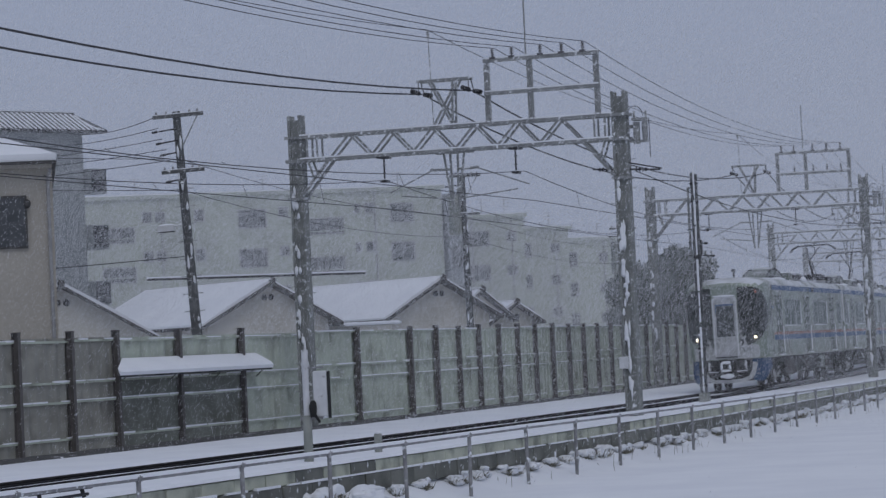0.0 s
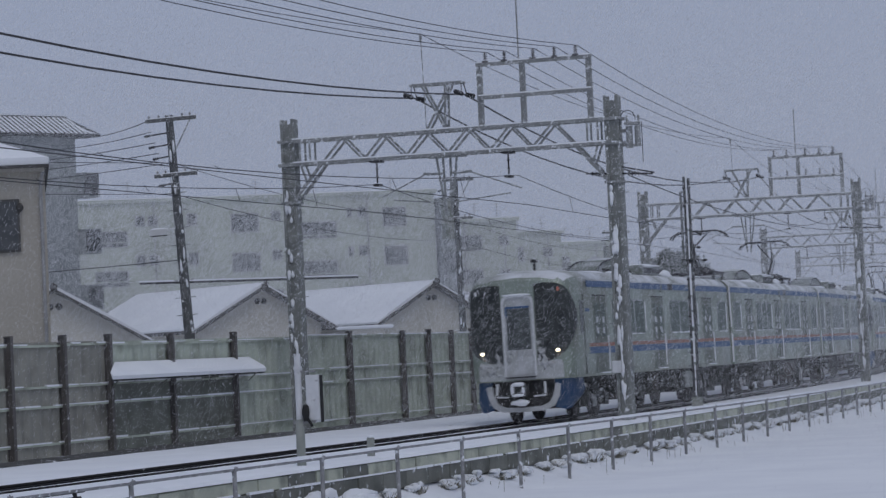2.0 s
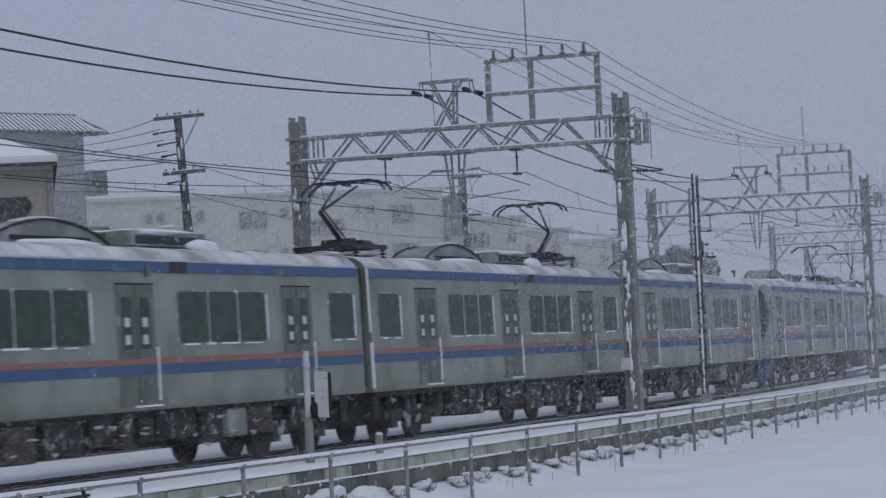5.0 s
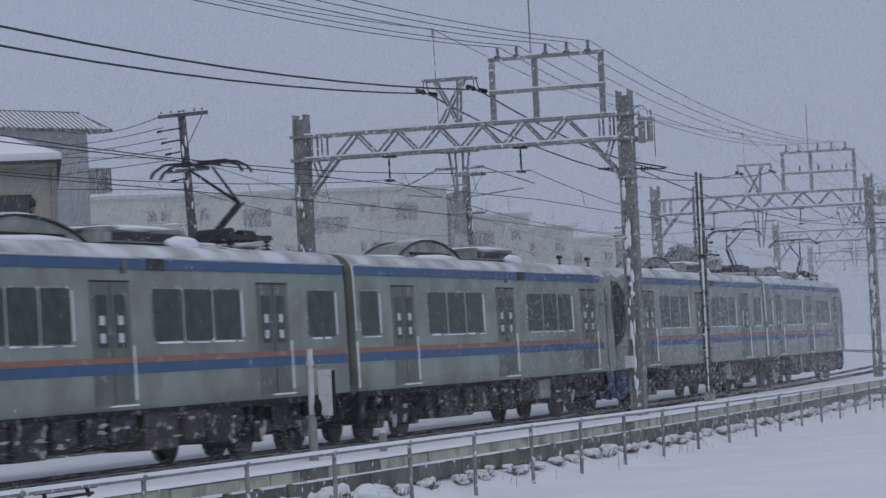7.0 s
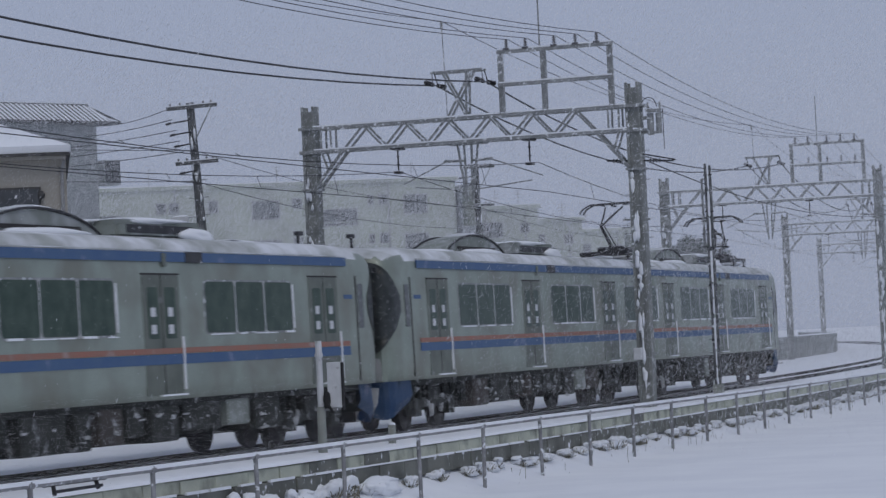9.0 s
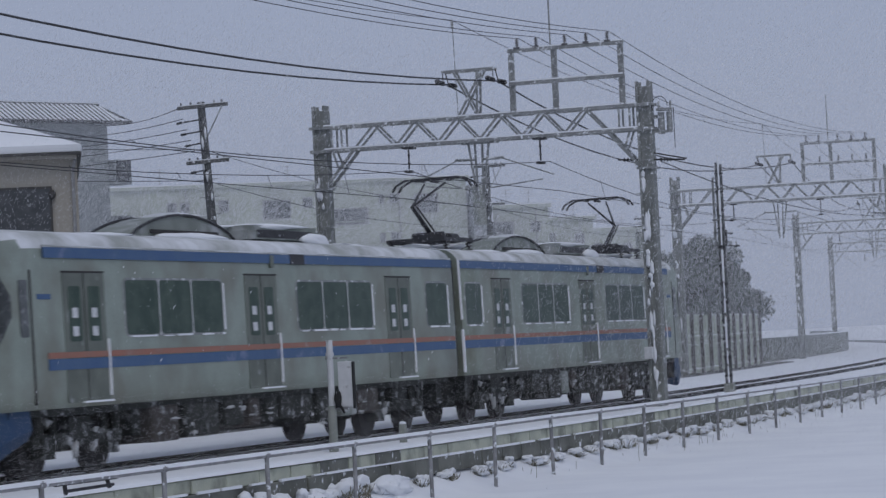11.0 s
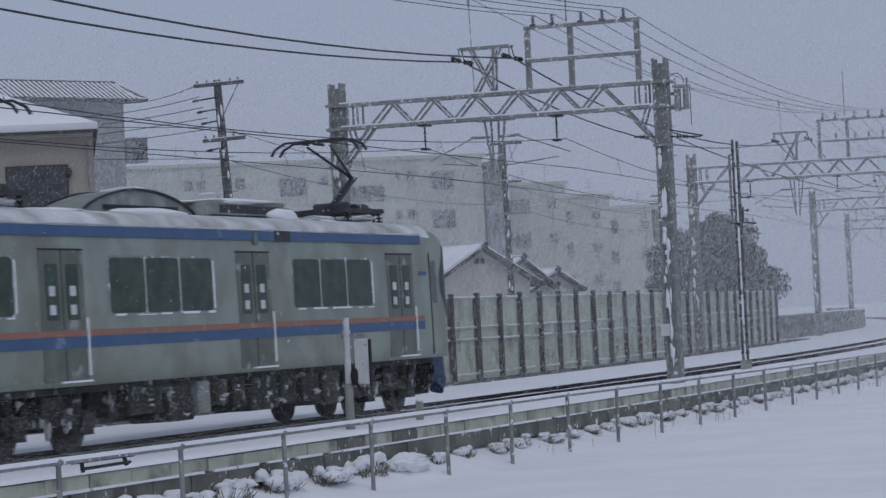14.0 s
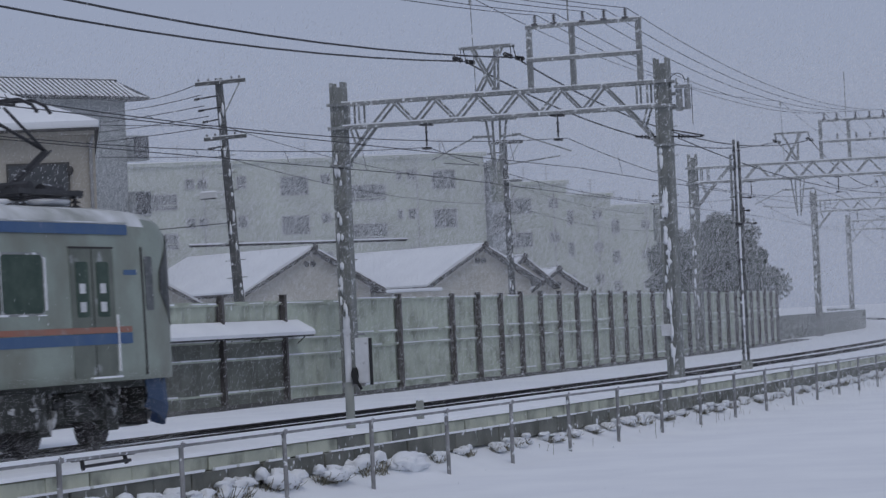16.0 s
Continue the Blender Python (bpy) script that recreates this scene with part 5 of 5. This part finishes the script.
    part("recess", bm, SEAM, car)
    bm = bmesh.new()
    box(bm, (0, Y + e * 0.14, 0.80), (0.26, 0.5, 0.26))
    box(bm, (0, Y + e * 0.36, 0.80), (0.36, 0.12, 0.32))
    bar(bm, (0, Y + e * 0.4, 0.82), (0, Y + e * 0.46, 0.82), 0.08, n=10)
    box(bm, (0, Y + e * 0.2, 0.56), (0.4, 0.3, 0.12))
    c = part("coupler", bm, UNDER, car, "dark coupler under lumps of snow")
    bm = bmesh.new()
    lump(bm, (0, Y + e * 0.42, 0.95), (0.16, 0.08, 0.05), 3, 0.4)
    lump(bm, (0.02, Y + e * 0.36, 0.50), (0.22, 0.06, 0.08), 4, 0.4)
    lump(bm, (-0.15, Y + e * 0.43, 0.82), (0.05, 0.04, 0.13), 6, 0.4)
    lump(bm, (0, Y + e * 0.43, 0.68), (0.17, 0.04, 0.04), 7, 0.4)
    lump(bm, (0.13, Y + e * 0.43, 0.80), (0.04, 0.04, 0.1), 5, 0.4)
    part("coupler_snow", bm, SNOW, c, kind="stuff")
    for sx in (-1, 1):
        bm = bmesh.new()
        bar(bm, (sx * 0.61, Y + e * 0.1, 0.98), (sx * 0.62, Y + e * 0.16, 0.7), 0.05)
        bar(bm, (sx * 0.64, Y + e * 0.16, 0.66), (sx * 0.32, Y + e * 0.16, 0.64), 0.04)
        part("hose", bm, WHITE_PAINT, car)
    bm = bmesh.new()
    bar(bm, (0.2, at(1.1), 3.7), (0.2, at(1.1), 4.0), 0.03, n=6)
    box(bm, (0.2, at(1.06), 4.0), (0.1, 0.24, 0.08))
    part("roof_antenna", bm, DARK_STEEL, car)
    # cab side door and its window, on both sides
    for sx in (-1, 1):
        a, b = sorted((at(1.16), at(1.21)))
        bm = side_panel(bmesh.new(), a, b, 1.1, 3.1, sx, 0.006)
        part("cab_door_seam", bm, SEAM, car)
        a, b = sorted((at(0.84), at(1.10)))
        part("cab_side_window", rounded_panel(a, b, 2.1, 2.95, sx, 0.004, 0.05), CAB_GLASS, car)
        a, b = sorted((at(1.38), at(1.8)))
        part("lettering_bar", side_panel(bmesh.new(), a, b, 2.66, 2.74, sx, 0.006), BLUE, car)


def build_car(cab, pantos, gang):
    """cab: -1 front end, 1 rear end, 0 none. Two end windows where there is no cab."""
    car = thing("train_car", Matrix(), "stainless steel train car with blue and orange stripes, flecked with snow", "train car", "train")
    E = CAR / 2
    bm = bmesh.new()
    st = []
    for y in np.linspace(-E, E, 15):
        st.append((y, HALF, 3.78))
    if cab:
        st = [s for s in st if (s[0] * cab) < E - 1.7]
        st += [(cab * (E + 0.2 - d), *rim(d)) for d in (1.5, 1.0, 0.6, 0.32, 0.14, 0.05, 0)]
        st.sort()
    sweep(bm, lambda s: ring(*s), st)
    bmesh.ops.recalc_face_normals(bm, faces=bm.faces[:])
    for f in bm.faces:
        f.smooth = abs(f.normal.y) < 0.7
        if f.calc_center_median().z > 3.47 and abs(f.normal.y) < 0.7:
            f.material_index = 1
    body = part("body", bm, (BODY, ROOF), car)
    lo, hi = -E + 0.06, E - 0.06
    if cab < 0:
        lo = -E + 1.43
    if cab > 0:
        hi = E - 1.43
    flip = (lambda y: y) if cab <= 0 else (lambda y: -y)
    # doors and windows, measured from the cab (or first) end
    doors = [(1.98, 3.34), (8.62, 9.98), (15.26, 16.62)]
    wins = [(4.0, 7.72, 3), (10.85, 14.55, 3), (17.45, 18.75, 1)]
    if cab > 0:
        doors = [(1.93, 3.29), (8.75, 10.11), (15.6, 16.96)]
        wins = [(4.05, 7.8, 3), (11.05, 14.8, 3), (17.7, 18.85, 1)]
    if not cab:
        doors = [(2.75, 4.11), (8.62, 9.98), (14.98, 16.34)]
        wins = [(0.45, 1.8, 1), (4.85, 8.0, 3), (10.75, 14.3, 3), (17.2, 18.6, 1)]
    for sx in (1, -1):
        for z0, z1, mat, name in ((3.28, 3.44, BLUE, "upper_stripe"), (1.60, 1.765, BLUE, "lower_stripe"), (1.775, 1.865, RED, "orange_stripe")):
            part(name, side_panel(bmesh.new(), lo, hi, z0, z1, sx, 0.013, 0.016), mat, car)
        part("rain_gutter", side_panel(bmesh.new(), lo, hi, 3.455, 3.475, sx, 0.02, 0.04), ROOF, car)
        for a, b in doors:
            y0, y1 = sorted((flip(-E + a), flip(-E + b)))
            mid = (y0 + y1) / 2
            d = part("door", rounded_panel(y0, y1, 1.1, 3.06, sx, 0.006, 0.05), DOOR, car, "grey double door, darker than the body")
            bm = side_panel(bmesh.new(), mid - 0.012, mid + 0.012, 1.1, 3.06, sx, 0.010)
            side_panel(bm, y0 - 0.015, y1 + 0.015, 3.06, 3.09, sx, 0.012)
            part("seam", bm, SEAM, d)
            for c in (y0 + 0.36, y1 - 0.36):
                part("door_window", rounded_panel(c - 0.19, c + 0.19, 2.02, 2.86, sx, 0.012, 0.05), TRAIN_GLASS, d)
                for z in (2.10, 2.38):
                    part("sticker", side_panel(bmesh.new(), c - 0.10, c + 0.08, z, z + 0.15, sx, 0.016, 0.012), WHITE_PAINT, d)
            bm = side_panel(bmesh.new(), y1 + 0.025, y1 + 0.05, 1.18, 2.05, sx, 0.035, 0.04)
            side_panel(bm, mid - 0.2, y1 + 0.06, 1.085, 1.115, sx, 0.05, 0.06)
            part("lodged_snow", bm, SNOW, d, kind="stuff")
        for a, b, n in wins:
            y0, y1 = sorted((flip(-E + a), flip(-E + b)))
            w = part("window", rounded_panel(y0, y1, 2.065, 2.995, sx, 0.005, 0.13), STEEL, car)
            for k in range(n):
                g = (y1 - y0 - 0.06) / n
                p0 = y0 + 0.03 + g * k
                part("pane", rounded_panel(p0 + 0.02, p0 + g - 0.02, 2.10, 2.96, sx, 0.009, 0.09), TRAIN_GLASS, w)
                if k:
                    part("mullion", side_panel(bmesh.new(), p0 - 0.010, p0 + 0.010, 2.08, 2.98, sx, 0.014), WHITE_PAINT, w)
            bm = side_panel(bmesh.new(), y1 - 0.018, y1 + 0.012, 2.14, 2.92, sx, 0.026, 0.03)
            s = y0 + 0.2
            while s < y1 - 0.1:
                e = min(y1 - 0.02, s + random.uniform(0.2, 0.9))
                side_panel(bm, s, e, 2.06, 2.06 + random.uniform(0.015, 0.04), sx, 0.03, 0.035)
                s = e + random.uniform(0.05, 0.5)
            part("lodged_snow", bm, SNOW, w, kind="stuff")
        bm = side_panel(bmesh.new(), 1.1, 1.75, 3.27, 3.45, sx, 0.02)
        part("destination_sign", bm, DARK_STEEL, car)
        part("body_lamp", side_panel(bmesh.new(), 0.2, 0.34, 3.2, 3.42, sx, 0.03, 0.04), DOOR, car)
    # underframe
    bm = bmesh.new()
    box(bm, (0, 0, 0.98), (2.5, CAR - 0.6, 0.12))
    box(bm, (0, 0, 0.68), (1.2, CAR - 1.4, 0.56))
    part("floor_frame", bm, UNDER, car)
    for y in (-6.75, 6.75):
        build_bogie(car, y)
    rnd = random.Random(int(cab * 3 + len(pantos) * 7 + 20))
    for sx in (1, -1):
        y = -4.7
        while y < 4.4:
            w = rnd.uniform(0.5, 1.6)
            h = rnd.uniform(0.42, 0.62)
            bm = bevelled((sx * 0.92, y + w / 2, 0.95 - h / 2), (0.75, w - 0.1, h), 0.03)
            b = part("equipment_box", bm, rnd.choice((UNDER, UNDER, RUST, SHROUD if rnd.random() < 0.3 else UNDER)), car)
            bm = bmesh.new()
            for k in range(2):
                lump(bm, (sx * 1.29, y + rnd.uniform(0.1, w - 0.1), 0.95 - rnd.uniform(0.1, h)), (0.02, rnd.uniform(0.03, 0.16), rnd.uniform(0.012, 0.04)), k + y, 1.6)
            part("packed_snow", bm, POWDER, b, kind="stuff")
            y += w + rnd.uniform(0.0, 0.2)
        for y in (-8.9, 8.9, -4.95, 4.85):
            bm = bmesh.new()
            box(bm, (sx * 1.0, y, 0.72), (0.3, 0.3, 0.42))
            part("cable_box", bm, UNDER, car)
    if cab:
        cab_face(car, cab)
    roof_unit(car, 0.9 if cab <= 0 else 0.0)
    for y, knee in pantos:
        pantograph(car, y, knee)
    if gang:
        bm = bmesh.new()
        for k in range(7):
            w = 0.62 if k % 2 else 0.55
            box(bm, (0, E + 0.035 + 0.075 * k, 2.2), (2 * w, 0.075, 2.2))
        part("gangway_bellows", bm, BLACK, car)
        for sx in (-1, 1):
            bm = bmesh.new()
            box(bm, (sx * 1.18, E + 0.26, 2.3), (0.05, 0.5, 2.3))
            part("gap_screen", bm, SEAM, car)
            bm = bmesh.new()
            bar(bm, (sx * 1.21, E + 0.05, 1.2), (sx * 1.21, E + 0.05, 2.1), 0.05, 0.04)
            bar(bm, (sx * 1.345, E + 0.5, 1.1), (sx * 1.345, E + 0.5, 2.0), 0.05, 0.05)
            bar(bm, (sx * 1.345, E + 0.5, 2.2), (sx * 1.335, E + 0.5, 3.45), 0.035, 0.04)
            part("edge_snow", bm, SNOW, car, kind="stuff")
    return car


cars = [build_car(-1, (), True),
        build_car(0, ((-7.3, -1), (6.9, 1)), True),
        build_car(1, (), False),
        build_car(-1, (), True),
        build_car(1, ((-7.3, -1), (7.1, 1)), False)]
for c, text in zip(cars, ("leading train car, black-fronted cab, lit headlamps, snow-caked blue apron",
                          "middle train car with two raised pantographs and snow on its roof",
                          "third train car whose rear cab faces the following unit",
                          "train car whose snowy cab is coupled behind the leading unit",
                          "last train car with two raised pantographs and a blunt rear cab")):
    tagged(c, label=text)
# the following unit runs with its headlamps off
for o in cars[3].children:
    if o.name.startswith(("headlamp", "marker_lamp")):
        o.data.materials.clear()
        o.data.materials.append(DARK_STEEL)

# the place of the train's head along the line, every half second
HEAD = [91.00, 84.75, 78.50, 72.40, 66.35, 60.35, 54.35, 48.40, 42.65, 37.10, 31.70, 26.44, 21.21, 16.11, 11.14, 6.32, 1.64, -2.89, -7.28, -11.53, -15.65,
        -19.63, -23.48, -27.22, -30.84, -34.36, -37.79, -41.14, -44.41, -47.64, -50.82, -53.99, -57.14]


# ---- falling snow ----
def snowfall(name, count, near, far, low, high, length, breadth, seed, label, spread=1.25):
    """Loose flakes through the air between two distances; each a fine fleck drawn out along its fall."""
    rnd = np.random.RandomState(seed)
    d = (near ** 3 + (far ** 3 - near ** 3) * rnd.rand(count)) ** (1 / 3)
    side = (rnd.rand(count) - 0.5) * 0.33 * spread * d
    a = radians(18.8)
    x = -math.sin(a) * d + math.cos(a) * side
    y = math.cos(a) * d + math.sin(a) * side
    z = low + (high - low) * rnd.rand(count)
    c = np.stack((x, y, z), 1)
    u = np.array((-0.5, -0.15, -1.0)) + 0.3 * rnd.randn(count, 3)
    u *= (length * (0.6 + 0.8 * rnd.rand(count)) / np.linalg.norm(u, axis=1))[:, None]
    v = np.cross(u, rnd.randn(count, 3))
    v *= (breadth * (0.6 + 0.8 * rnd.rand(count)) / np.linalg.norm(v, axis=1))[:, None]
    verts = np.stack((c - u / 2, c + v, c + u / 2), 1).reshape(-1, 3)
    me = bpy.data.meshes.new(name)
    me.vertices.add(len(verts))
    me.vertices.foreach_set("co", verts.ravel())
    me.loops.add(count * 3)
    me.loops.foreach_set("vertex_index", np.arange(count * 3, dtype=np.int32))
    me.polygons.add(count)
    me.polygons.foreach_set("loop_start", np.arange(0, count * 3, 3, dtype=np.int32))
    me.update(calc_edges=True)
    me.materials.append(FLAKE)
    return tagged(new(name, me), label, "snowfall", kind="stuff")


FLAKE = material("flake", (0.80, 0.81, 0.84), (0.76, 0.77, 0.8), rough=0.9, bump=0, spec=0.1)
near_flakes = snowfall("falling_snow", 8000, 14, 55, -1, 30, 0.028, 0.008, 11, "wet snowflakes drifting down before the train")
mid_flakes = snowfall("falling_snow", 640000, 57, 90, -0.5, 15, 0.075, 0.0046, 12, "thick snowfall over the tracks")
far_flakes = snowfall("falling_snow", 980000, 88, 140, 0, 16, 0.12, 0.0038, 13, "dense snowfall before the buildings")
veil_flakes = snowfall("falling_snow", 800000, 138, 215, 0, 21, 0.26, 0.0078, 14, "dense far snowfall veiling the distance")


def snow_spray(car, seed):
    """Powder whirled up round the wheels, carried along with the car."""
    rnd = np.random.RandomState(seed)
    count = 42000
    side = np.where(rnd.rand(count) < 0.7, 1, -1)
    c = np.stack((side * (1.2 + rnd.exponential(0.35, count)), (rnd.rand(count) - 0.5) * 19.4, 0.02 + rnd.rand(count) ** 2.0 * 1.15), 1)
    u = np.array((0.0, 1.0, 0.15)) + 0.25 * rnd.randn(count, 3)
    u *= (0.03 * (0.5 + rnd.rand(count)) / np.linalg.norm(u, axis=1))[:, None]
    v = np.cross(u, rnd.randn(count, 3))
    v *= (0.0034 * (0.5 + rnd.rand(count)) / np.linalg.norm(v, axis=1))[:, None]
    verts = np.stack((c - u / 2, c + v, c + u / 2), 1).reshape(-1, 3)
    me = bpy.data.meshes.new("snow_spray")
    me.from_pydata(verts.tolist(), [], np.arange(count * 3).reshape(-1, 3).tolist())
    me.materials.append(FLAKE)
    ob = new("snow_spray", me)
    ob.parent = car
    tagged(ob, "fine powder snow whirled up beside the wheels", kind="stuff")


for i, c in enumerate(cars):
    snow_spray(c, 40 + i)


def motions():
    for k, c in enumerate(cars):
        walk(c, [(0.5 * i, line_pose(h + PITCH * k + PITCH / 2 + (0.0, -0.08, -0.18, 0.3, 0.22)[k]) @ pose(0, 0, 0, 0, -1.0, 0)) for i, h in enumerate(HEAD)])
    for ob, fall, drift in ((near_flakes, 1.0, 0.5), (mid_flakes, 0.38, 0.3), (far_flakes, 0.25, 0.1), (veil_flakes, 0.2, 0.1)):
        walk(ob, [(t, pose(-drift * (t - 8), 0.0, -fall * t)) for t in (0.0, 4.0, 8.0, 12.0, 16.0)])


motions()
